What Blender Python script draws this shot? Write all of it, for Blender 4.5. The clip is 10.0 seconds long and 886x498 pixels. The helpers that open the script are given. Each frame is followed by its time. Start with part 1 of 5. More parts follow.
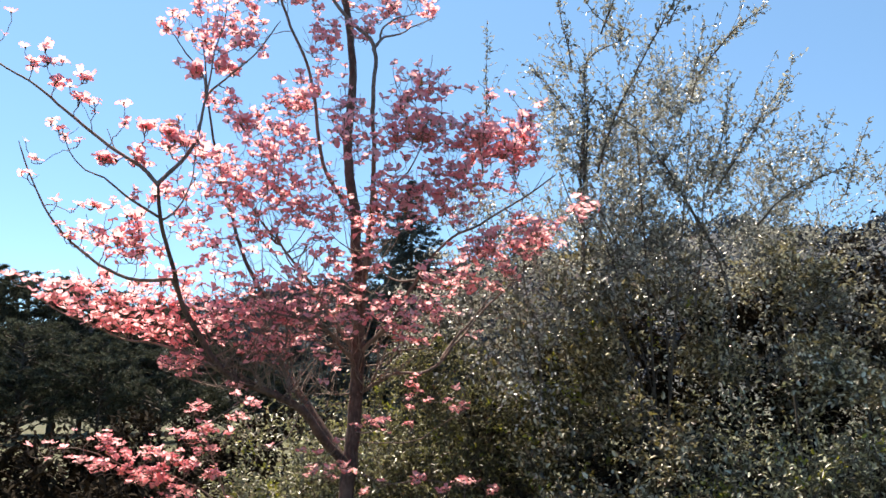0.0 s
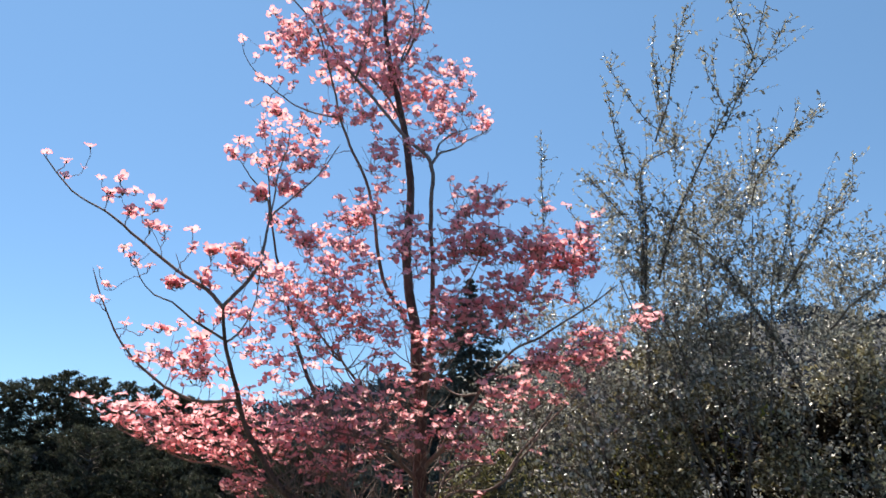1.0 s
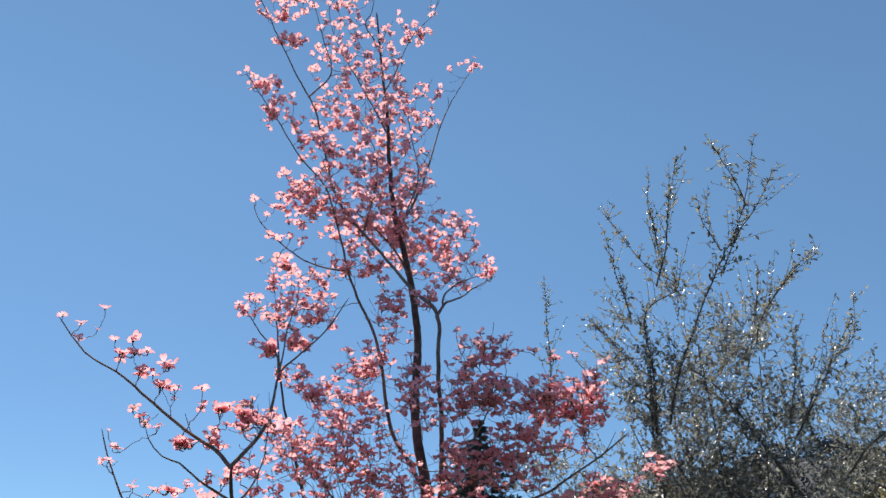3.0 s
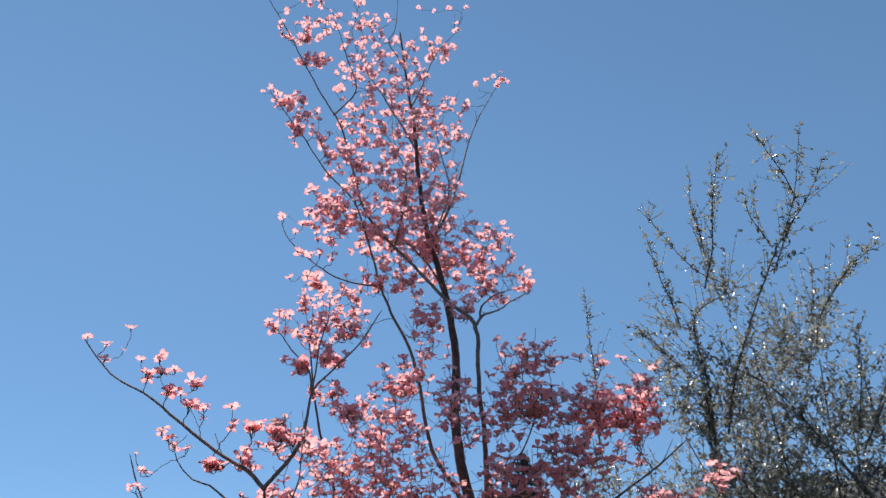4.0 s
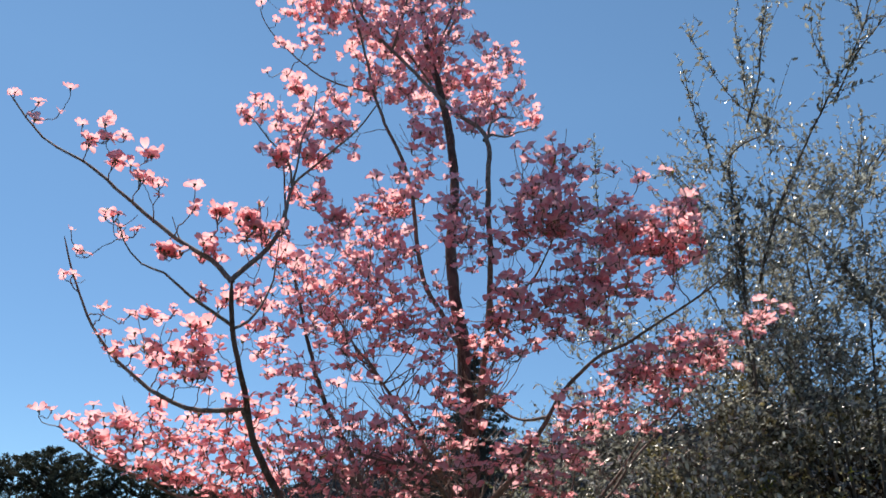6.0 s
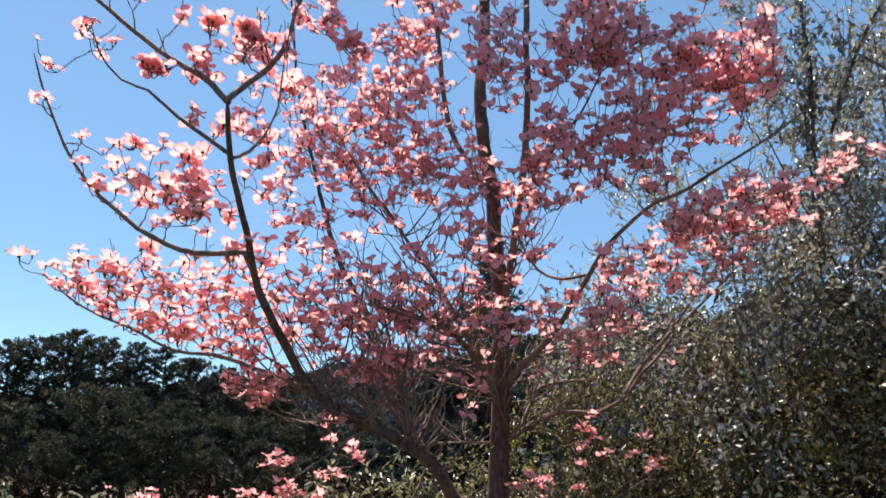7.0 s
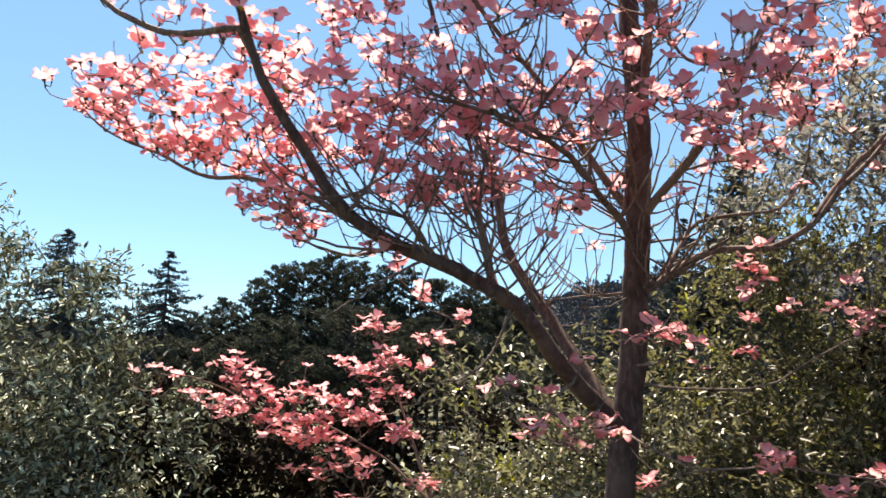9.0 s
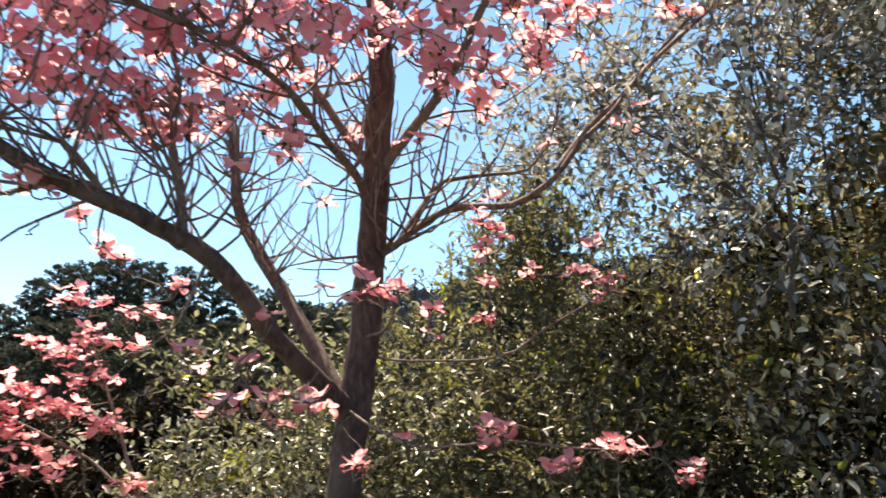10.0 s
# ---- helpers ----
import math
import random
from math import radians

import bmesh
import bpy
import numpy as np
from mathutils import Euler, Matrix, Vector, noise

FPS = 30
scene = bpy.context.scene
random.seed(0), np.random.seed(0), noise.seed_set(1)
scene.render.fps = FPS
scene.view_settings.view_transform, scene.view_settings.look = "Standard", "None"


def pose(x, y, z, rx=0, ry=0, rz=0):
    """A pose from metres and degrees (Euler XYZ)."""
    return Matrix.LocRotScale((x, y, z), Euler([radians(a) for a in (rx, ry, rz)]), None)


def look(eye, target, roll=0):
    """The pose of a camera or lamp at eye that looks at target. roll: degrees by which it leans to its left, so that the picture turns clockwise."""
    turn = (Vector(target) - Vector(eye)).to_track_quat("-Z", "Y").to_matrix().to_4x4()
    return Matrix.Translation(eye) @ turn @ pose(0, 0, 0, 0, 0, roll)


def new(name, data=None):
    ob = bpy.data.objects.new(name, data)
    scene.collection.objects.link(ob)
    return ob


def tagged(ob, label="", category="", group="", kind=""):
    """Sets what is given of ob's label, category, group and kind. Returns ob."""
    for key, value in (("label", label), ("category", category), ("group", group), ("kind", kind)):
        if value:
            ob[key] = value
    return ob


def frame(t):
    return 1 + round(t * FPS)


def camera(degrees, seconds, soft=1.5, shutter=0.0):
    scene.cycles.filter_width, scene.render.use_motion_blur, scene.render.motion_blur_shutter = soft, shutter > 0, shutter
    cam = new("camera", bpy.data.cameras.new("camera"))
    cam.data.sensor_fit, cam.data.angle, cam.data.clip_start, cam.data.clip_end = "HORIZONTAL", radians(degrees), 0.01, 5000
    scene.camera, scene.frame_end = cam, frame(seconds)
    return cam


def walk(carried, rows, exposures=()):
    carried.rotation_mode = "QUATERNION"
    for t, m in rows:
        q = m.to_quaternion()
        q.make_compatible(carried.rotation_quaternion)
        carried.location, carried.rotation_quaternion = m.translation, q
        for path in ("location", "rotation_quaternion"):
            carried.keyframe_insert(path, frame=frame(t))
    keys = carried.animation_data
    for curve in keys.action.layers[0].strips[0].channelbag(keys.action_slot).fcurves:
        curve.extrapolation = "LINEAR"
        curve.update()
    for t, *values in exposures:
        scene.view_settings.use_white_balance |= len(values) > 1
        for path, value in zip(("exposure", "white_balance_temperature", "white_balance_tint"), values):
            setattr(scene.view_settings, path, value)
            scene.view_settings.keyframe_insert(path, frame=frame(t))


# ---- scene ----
cam = camera(58.7, 10.0, shutter=0.2)
EXPOSURES = [(0, 1.22, 6950, 10), (0.5, 1.05, 6750, 10), (1.0, 0.74, 6550, 10), (2.0, 0.5, 6400, 9), (4.5, 0.35, 6400, 9), (5.5, 0.4, 6400, 9), (7.0, 0.86, 6900, 10), (7.5, 1.16, 7250, 11), (8.0, 1.2, 7250, 11), (8.5, 1.14, 7200, 10), (9.5, 1.18, 7150, 10), (10.0, 1.5, 7350, 10)]
PATH = [
    (0, (0.172, -0.075, 1.567), (0.126, 1.891, 1.928), 0.6),
    (0.5, (0.19, -0.065, 1.636), (0.069, 1.886, 2.06), 0.2),
    (1, (0.161, -0.093, 1.684), (-0.029, 1.806, 2.281), 0.3),
    (1.5, (0.144, -0.152, 1.717), (-0.1, 1.712, 2.399), -0.5),
    (2, (0.187, -0.209, 1.736), (-0.044, 1.608, 2.541), -0.2),
    (2.5, (0.207, -0.233, 1.736), (0.005, 1.545, 2.629), -0.0),
    (2.7, (0.182, -0.224, 1.737), (0.0, 1.548, 2.646), -0.7),
    (3.8, (0.173, -0.027, 1.681), (-0.068, 1.706, 2.65), -2.5),
    (4, (0.118, 0.098, 1.668), (-0.146, 1.808, 2.671), -2.2),
    (4.5, (0.117, 0.416, 1.68), (-0.176, 2.063, 2.776), -0.7),
    (5, (0.096, 0.571, 1.614), (-0.168, 2.288, 2.605), 0.1),
    (5.5, (-0.109, 0.82, 1.555), (-0.299, 2.602, 2.443), 0.3),
    (6.8, (-0.456, 1.561, 1.396), (-0.653, 3.457, 2.002), 1.2),
    (7, (-0.434, 1.675, 1.412), (-0.658, 3.587, 1.953), 1.6),
    (7.5, (-0.403, 1.881, 1.34), (-0.617, 3.834, 1.714), 1.1),
    (8, (-0.323, 2.151, 1.291), (-0.696, 4.061, 1.751), -1.5),
    (8.5, (-0.218, 2.487, 1.243), (-0.708, 4.389, 1.621), -1.4),
    (9, (-0.023, 2.815, 1.187), (-0.848, 4.606, 1.521), 2.8),
    (9.5, (0.135, 3.075, 1.153), (-0.513, 4.934, 1.506), 2.4),
    (10, (0.149, 3.305, 1.096), (-0.229, 5.234, 1.465), 1.6),
]
walk(cam, [(t, look(eye, target, roll)) for t, eye, target, roll in PATH], EXPOSURES)

# ---- world, sun, exposure ----
SUN_AZIMUTH, SUN_HEIGHT = -39.0, 62.5
world = bpy.data.worlds.new("world")
scene.world = world
world.use_nodes = True
wn = world.node_tree.nodes
sky = wn.new("ShaderNodeTexSky")
sky.sky_type = "NISHITA"
sky.sun_disc = False
sky.sun_elevation, sky.sun_rotation = radians(SUN_HEIGHT), radians(SUN_AZIMUTH)
sky.air_density, sky.dust_density, sky.ozone_density = 1.0, 0.05, 1.0
sky.altitude = 1500
wn["Background"].inputs["Strength"].default_value = 0.11
wl = world.node_tree.links
# a very clear sky: bluer towards the horizon than the plain model, and less bright there
at = wn.new("ShaderNodeTexCoord")
split = wn.new("ShaderNodeSeparateXYZ")
wl.new(at.outputs["Generated"], split.inputs[0])
tint = wn.new("ShaderNodeValToRGB")
tint.color_ramp.elements[0].position, tint.color_ramp.elements[0].color = 0.0, (0.495, 0.64, 0.76, 1)
tint.color_ramp.elements[1].position, tint.color_ramp.elements[1].color = 0.55, (0.82, 0.99, 0.985, 1)
wl.new(split.outputs["Z"], tint.inputs["Fac"])
clear = wn.new("ShaderNodeMix")
clear.data_type, clear.blend_type = "RGBA", "MULTIPLY"
clear.inputs[0].default_value = 1.0
wl.new(sky.outputs["Color"], clear.inputs[6])
wl.new(tint.outputs["Color"], clear.inputs[7])
wl.new(clear.outputs[2], wn["Background"].inputs["Color"])

sun = new("sun", bpy.data.lights.new("sun", "SUN"))
sun.data.energy, sun.data.angle, sun.data.color = 5.0, radians(0.53), (1.0, 0.91, 0.79)
a, h = radians(SUN_AZIMUTH), radians(SUN_HEIGHT)
sun.matrix_world = look((60 * math.sin(a) * math.cos(h), 60 * math.cos(a) * math.cos(h), 60 * math.sin(h)), (0, 0, 0))


# ---- materials ----
def material(name):
    m = bpy.data.materials.new(name)
    m.use_nodes = True
    nodes, links = m.node_tree.nodes, m.node_tree.links
    return m, nodes, links, nodes["Principled BSDF"], nodes["Material Output"]


def ramp(nodes, links, source, stops):
    r = nodes.new("ShaderNodeValToRGB")
    while len(r.color_ramp.elements) < len(stops):
        r.color_ramp.elements.new(0.5)
    for e, (at, colour) in zip(r.color_ramp.elements, stops):
        e.position, e.color = at, (*colour, 1)
    links.new(source, r.inputs["Fac"])
    return r.outputs["Color"]


def noise_of(nodes, links, scale, detail=5.0, rough=0.6, stretch=(1, 1, 1)):
    co = nodes.new("ShaderNodeTexCoord")
    mp = nodes.new("ShaderNodeMapping")
    mp.inputs["Scale"].default_value = stretch
    n = nodes.new("ShaderNodeTexNoise")
    n.inputs["Scale"].default_value, n.inputs["Detail"].default_value, n.inputs["Roughness"].default_value = scale, detail, rough
    links.new(co.outputs["Object"], mp.inputs["Vector"])
    links.new(mp.outputs["Vector"], n.inputs["Vector"])
    return n.outputs["Fac"]


def mixed(nodes, links, fac, a, b, blend="MIX"):
    m = nodes.new("ShaderNodeMix")
    m.data_type, m.blend_type = "RGBA", blend
    for key, value in ((0, fac), (6, a), (7, b)):
        if isinstance(value, (int, float)):
            m.inputs[key].default_value = value
        elif isinstance(value, tuple):
            m.inputs[key].default_value = (*value, 1)
        else:
            links.new(value, m.inputs[key])
    return m.outputs[2]


def tone_of(nodes, links):
    """A random number for every leaf or petal, whether it is a mesh of its own or an island of one."""
    geo, info = nodes.new("ShaderNodeNewGeometry"), nodes.new("ShaderNodeObjectInfo")
    add, wrap = nodes.new("ShaderNodeMath"), nodes.new("ShaderNodeMath")
    add.operation, wrap.operation = "ADD", "FRACT"
    links.new(geo.outputs["Random Per Island"], add.inputs[0])
    links.new(info.outputs["Random"], add.inputs[1])
    links.new(add.outputs[0], wrap.inputs[0])
    return wrap.outputs[0]


def bump_on(nodes, links, bsdf, height, strength, distance):
    b = nodes.new("ShaderNodeBump")
    b.inputs["Strength"].default_value, b.inputs["Distance"].default_value = strength, distance
    links.new(height, b.inputs["Height"])
    links.new(b.outputs["Normal"], bsdf.inputs["Normal"])


def bark_material(name, dark, mid, pale, scale=60.0, relief=0.006):
    m, nodes, links, bsdf, out = material(name)
    fine = noise_of(nodes, links, scale, 6, 0.65, (1, 1, 0.35))
    broad = noise_of(nodes, links, 5.0, 4, 0.6)
    c = ramp(nodes, links, fine, [(0.32, dark), (0.52, mid), (0.72, pale)])
    lichen = ramp(nodes, links, broad, [(0.5, (0, 0, 0)), (0.68, (1, 1, 1))])
    c = mixed(nodes, links, lichen, c, tuple(0.4 * p + 0.6 * q for p, q in zip(mid, pale)))
    links.new(c, bsdf.inputs["Base Color"])
    bsdf.inputs["Roughness"].default_value = 0.82
    bump_on(nodes, links, bsdf, fine, 0.8, relief)
    return m


def leaf_material(name, dark, light, through_colour, gloss, share, shine=0.5, silver=0.8, turn=0.3):
    """A thin leaf: a glossy skin, and light that comes through it; past turn, pale tones paint silvery undersides and
    sunlit glints.
    """
    m, nodes, links, bsdf, out = material(name)
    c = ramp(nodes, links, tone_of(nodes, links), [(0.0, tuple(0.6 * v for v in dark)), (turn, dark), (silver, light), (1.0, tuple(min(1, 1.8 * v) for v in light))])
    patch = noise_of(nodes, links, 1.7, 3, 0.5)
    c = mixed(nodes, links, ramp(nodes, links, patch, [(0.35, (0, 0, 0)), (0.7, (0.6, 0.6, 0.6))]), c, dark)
    links.new(c, bsdf.inputs["Base Color"])
    bsdf.inputs["Roughness"].default_value = gloss
    bsdf.inputs["Specular IOR Level"].default_value = shine
    tr = nodes.new("ShaderNodeBsdfTranslucent")
    links.new(mixed(nodes, links, 0.75, c, through_colour), tr.inputs["Color"])
    mix = nodes.new("ShaderNodeMixShader")
    mix.inputs[0].default_value = share
    links.new(bsdf.outputs[0], mix.inputs[1])
    links.new(tr.outputs[0], mix.inputs[2])
    links.new(mix.outputs[0], out.inputs["Surface"])
    return m


def bract_material():
    """Pink dogwood bracts: paler towards the middle, veined, letting light through."""
    m, nodes, links, bsdf, out = material("pink_bract")
    along = nodes.new("ShaderNodeAttribute")
    along.attribute_name = "along"
    tone = ramp(nodes, links, tone_of(nodes, links), [(0.0, (0.66, 0.050, 0.074)), (0.28, (0.84, 0.120, 0.155)), (0.6, (0.91, 0.22, 0.25)), (0.95, (0.95, 0.39, 0.41))])
    pale = ramp(nodes, links, along.outputs["Fac"], [(0.0, (0.92, 0.92, 0.92)), (0.4, (0.62, 0.62, 0.62)), (0.72, (0.20, 0.20, 0.20)), (0.95, (0.0, 0.0, 0.0))])
    c = mixed(nodes, links, pale, tone, (0.95, 0.74, 0.755))
    vein = noise_of(nodes, links, 140.0, 3, 0.6)
    c = mixed(nodes, links, ramp(nodes, links, vein, [(0.35, (0.3, 0.3, 0.3)), (0.6, (0, 0, 0))]), c, (0.55, 0.10, 0.12))
    links.new(c, bsdf.inputs["Base Color"])
    bsdf.inputs["Roughness"].default_value = 0.55
    bsdf.inputs["Specular IOR Level"].default_value = 0.35
    bump_on(nodes, links, bsdf, vein, 0.35, 0.002)
    tr = nodes.new("ShaderNodeBsdfTranslucent")
    links.new(mixed(nodes, links, 0.5, c, (1.0, 0.62, 0.64)), tr.inputs["Color"])
    mix = nodes.new("ShaderNodeMixShader")
    mix.inputs[0].default_value = 0.66
    links.new(bsdf.outputs[0], mix.inputs[1])
    links.new(tr.outputs[0], mix.inputs[2])
    links.new(mix.outputs[0], out.inputs["Surface"])
    return m


def ground_material():
    m, nodes, links, bsdf, out = material("rough_grass")
    fine = noise_of(nodes, links, 30.0, 6, 0.7)
    broad = noise_of(nodes, links, 0.35, 4, 0.6)
    c = mixed(nodes, links, broad, ramp(nodes, links, fine, [(0.3, (0.03, 0.045, 0.015)), (0.7, (0.10, 0.12, 0.045))]), ramp(nodes, links, fine, [(0.3, (0.06, 0.045, 0.03)), (0.7, (0.16, 0.13, 0.08))]))
    # beyond the garden the ground is the floor of a wood, blue-grey with painted haze
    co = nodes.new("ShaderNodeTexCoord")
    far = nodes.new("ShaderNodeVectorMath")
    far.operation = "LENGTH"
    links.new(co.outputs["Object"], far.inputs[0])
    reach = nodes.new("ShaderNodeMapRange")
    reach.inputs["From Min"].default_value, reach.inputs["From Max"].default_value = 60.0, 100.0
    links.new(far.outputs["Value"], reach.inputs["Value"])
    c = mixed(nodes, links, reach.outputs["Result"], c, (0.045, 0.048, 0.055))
    links.new(c, bsdf.inputs["Base Color"])
    bsdf.inputs["Roughness"].default_value = 0.95
    bump_on(nodes, links, bsdf, fine, 0.7, 0.03)
    return m


BARK = bark_material("dogwood_bark", (0.035, 0.018, 0.014), (0.084, 0.047, 0.039), (0.175, 0.118, 0.098))
TWIG = bark_material("dogwood_twig", (0.070, 0.043, 0.036), (0.165, 0.112, 0.094), (0.33, 0.26, 0.22), 90.0, 0.001)
SHRUB_BARK = bark_material("shrub_bark", (0.030, 0.022, 0.016), (0.075, 0.058, 0.045), (0.17, 0.14, 0.11), 80.0, 0.002)
BRACT = bract_material()
BUD = leaf_material("flower_button", (0.05, 0.05, 0.02), (0.12, 0.10, 0.04), (0.10, 0.08, 0.03), 0.6, 0.05)
YOUNG_LEAF = leaf_material("young_dogwood_leaf", (0.12, 0.13, 0.03), (0.30, 0.30, 0.06), (0.5, 0.5, 0.06), 0.5, 0.5)
# dark and pale leaf tones at random put shaded and sunlit leaves into the colour
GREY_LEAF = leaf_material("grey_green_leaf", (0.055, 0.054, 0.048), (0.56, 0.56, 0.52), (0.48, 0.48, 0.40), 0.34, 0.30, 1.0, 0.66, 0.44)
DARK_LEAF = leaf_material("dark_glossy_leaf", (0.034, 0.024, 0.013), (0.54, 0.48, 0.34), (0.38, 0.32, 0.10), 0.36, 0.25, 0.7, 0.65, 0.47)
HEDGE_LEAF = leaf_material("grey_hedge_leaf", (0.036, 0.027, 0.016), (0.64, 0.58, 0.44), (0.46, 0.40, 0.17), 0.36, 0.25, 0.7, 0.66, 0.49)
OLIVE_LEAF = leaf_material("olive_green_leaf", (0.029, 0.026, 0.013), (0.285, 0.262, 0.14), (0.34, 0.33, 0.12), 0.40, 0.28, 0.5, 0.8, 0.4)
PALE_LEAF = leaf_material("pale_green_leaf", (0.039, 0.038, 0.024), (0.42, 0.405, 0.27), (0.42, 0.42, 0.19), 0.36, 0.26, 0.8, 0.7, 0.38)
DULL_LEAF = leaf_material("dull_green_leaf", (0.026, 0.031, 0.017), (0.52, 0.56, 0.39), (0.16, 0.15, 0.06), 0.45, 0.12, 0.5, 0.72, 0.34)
# deep shade painted as a brown-black leaf colour
SHADE_LEAF = leaf_material("shade_black_leaves", (0.017, 0.012, 0.008), (0.044, 0.033, 0.021), (0.05, 0.035, 0.018), 0.9, 0.05, 0.1)
CONIFER = leaf_material("dark_conifer_needles", (0.045, 0.052, 0.044), (0.14, 0.15, 0.112), (0.12, 0.13, 0.085), 0.85, 0.12, 0.15)
# paler and bluer than the needles are: distance haze is in the colour
HAZED_CONIFER = leaf_material("hazed_blue_needles", (0.056, 0.075, 0.078), (0.14, 0.17, 0.175), (0.09, 0.11, 0.10), 0.85, 0.12, 0.15)
# the haze of distance is mixed into this flat blue-grey
HAZED_WOOD = leaf_material("hazed_woodland", (0.045, 0.052, 0.066), (0.062, 0.070, 0.086), (0.05, 0.06, 0.07), 0.9, 0.1, 0.1, 0.99, 0.01)
GRASS = ground_material()


# ---- mesh tools ----
rng = np.random.default_rng(7)


def ground_height(x, y):
    """The ground: a lawn that falls gently away from the path, low banks, then wooded hills all round."""
    r = np.hypot(x, y)
    az = np.degrees(np.arctan2(x, y))
    near = -0.06 * np.clip(y, 0, 6) - 0.01 * np.clip(r - 6, 0, 60)
    tan = np.interp(az, [-180, -60, -40, -28, -18, -8, 5, 20, 45, 180], [0.06, 0.03, 0.03, 0.06, 0.105, 0.125, 0.165, 0.195, 0.16, 0.06])
    rise = np.clip((r - 60) / 190, 0, 1)
    wave = 1 + 0.05 * np.sin(az * 0.45) + 0.03 * np.sin(az * 1.3 + 1)
    return near + rise * rise * (3 - 2 * rise) * 250 * tan * wave


class Bag:
    """Quads gathered for one mesh."""

    def __init__(self):
        self.v, self.f, self.w, self.m, self.n = [], [], [], [], 0

    def add(self, v, f, w=None, slot=0):
        self.v.append(np.asarray(v, float).reshape(-1, 3))
        self.f.append(np.asarray(f, int).reshape(-1, 4) + self.n)
        self.w.append(np.zeros(len(self.v[-1])) if w is None else np.asarray(w, float))
        self.m.append(np.full(len(self.f[-1]), slot))
        self.n += len(self.v[-1])

    def mesh(self, name, *mats, smooth=True):
        v, f = np.concatenate(self.v), np.concatenate(self.f)
        me = bpy.data.meshes.new(name)
        me.vertices.add(len(v))
        me.vertices.foreach_set("co", v.astype(np.float32).ravel())
        me.loops.add(4 * len(f))
        me.loops.foreach_set("vertex_index", f.astype(np.int32).ravel())
        me.polygons.add(len(f))
        me.polygons.foreach_set("loop_start", np.arange(0, 4 * len(f), 4, dtype=np.int32))
        me.polygons.foreach_set("use_smooth", np.full(len(f), smooth))
        at = me.attributes.new("along", "FLOAT", "POINT")
        at.data.foreach_set("value", np.concatenate(self.w).astype(np.float32))
        for mat in mats:
            me.materials.append(mat)
        me.polygons.foreach_set("material_index", np.concatenate(self.m).astype(np.int32))
        me.update(calc_edges=True)
        return me


def part(name, me, parent, label="", kind=""):
    ob = new(name, me)
    ob.parent = parent
    return tagged(ob, label=label, kind=kind)


def unit(v):
    v = np.asarray(v, float)
    return v / np.maximum(np.linalg.norm(v, axis=-1, keepdims=True), 1e-9)


def spline(points, step):
    """A smooth line through the points, with a point about every step metres."""
    p = np.asarray(points, float)
    p = np.vstack([2 * p[0] - p[1], p, 2 * p[-1] - p[-2]])
    line = []
    for i in range(1, len(p) - 2):
        a, b, c, d = p[i - 1:i + 3]
        n = max(1, int(np.linalg.norm(c - b) / step))
        for t in np.arange(n) / n:
            line.append(0.5 * (2 * b + (c - a) * t + (2 * a - 5 * b + 4 * c - d) * t * t + (3 * b - a - 3 * c + d) * t ** 3))
    line.append(p[-2])
    return np.array(line)


def tube(bag, line, radii, sides, rough=0.0):
    """A round, tapering skin about a line."""
    line = np.asarray(line, float)
    tan = unit(np.gradient(line, axis=0))
    side = np.cross(tan[0], (0.31, 0.2, 0.93) if abs(tan[0][2]) < 0.8 else (1, 0, 0))
    ang = np.arange(sides) * 2 * math.pi / sides
    rings = []
    for p, t, r in zip(line, tan, radii):
        side = unit(side - t * np.dot(side, t))
        up = np.cross(t, side)
        rr = r * (1 + rough * (rng.random(sides) - 0.5))
        rings.append(p + np.outer(rr * np.cos(ang), side) + np.outer(rr * np.sin(ang), up))
    n = len(line)
    i, j = np.meshgrid(np.arange(n - 1), np.arange(sides), indexing="ij")
    k = (j + 1) % sides
    bag.add(np.concatenate(rings), np.stack([i * sides + j, i * sides + k, (i + 1) * sides + k, (i + 1) * sides + j], -1))


def axes(direction, up):
    """Three axes for each row: along the direction, across it, and the normal nearest to up."""
    d = unit(direction)
    s = unit(np.cross(d, up))
    return d, s, np.cross(s, d)


LEAF_SHAPE = np.array([(0, 0, 0), (0.35, 0.5, 0.10), (0.75, 0.36, 0.06), (1, 0, -0.10), (0.75, -0.36, 0.06), (0.35, -0.5, 0.10)])


def leaves(bag, at, direction, up, length, width):
    """Folded oval leaves at the points, all in one go."""
    n = len(at)
    if n == 0:
        return
    d, s, u = axes(direction, up)
    length, width = np.broadcast_to(length, n)[:, None, None], np.broadcast_to(width, n)[:, None, None]
    sh = LEAF_SHAPE[None]
    v = at[:, None] + d[:, None] * sh[..., :1] * length + s[:, None] * sh[..., 1:2] * width + u[:, None] * sh[..., 2:] * length
    f = (np.arange(n) * 6)[:, None, None] + np.array([(0, 1, 2, 3), (0, 3, 4, 5)])[None]
    bag.add(v, f)


def ball(n):
    return unit(rng.normal(size=(n, 3)))


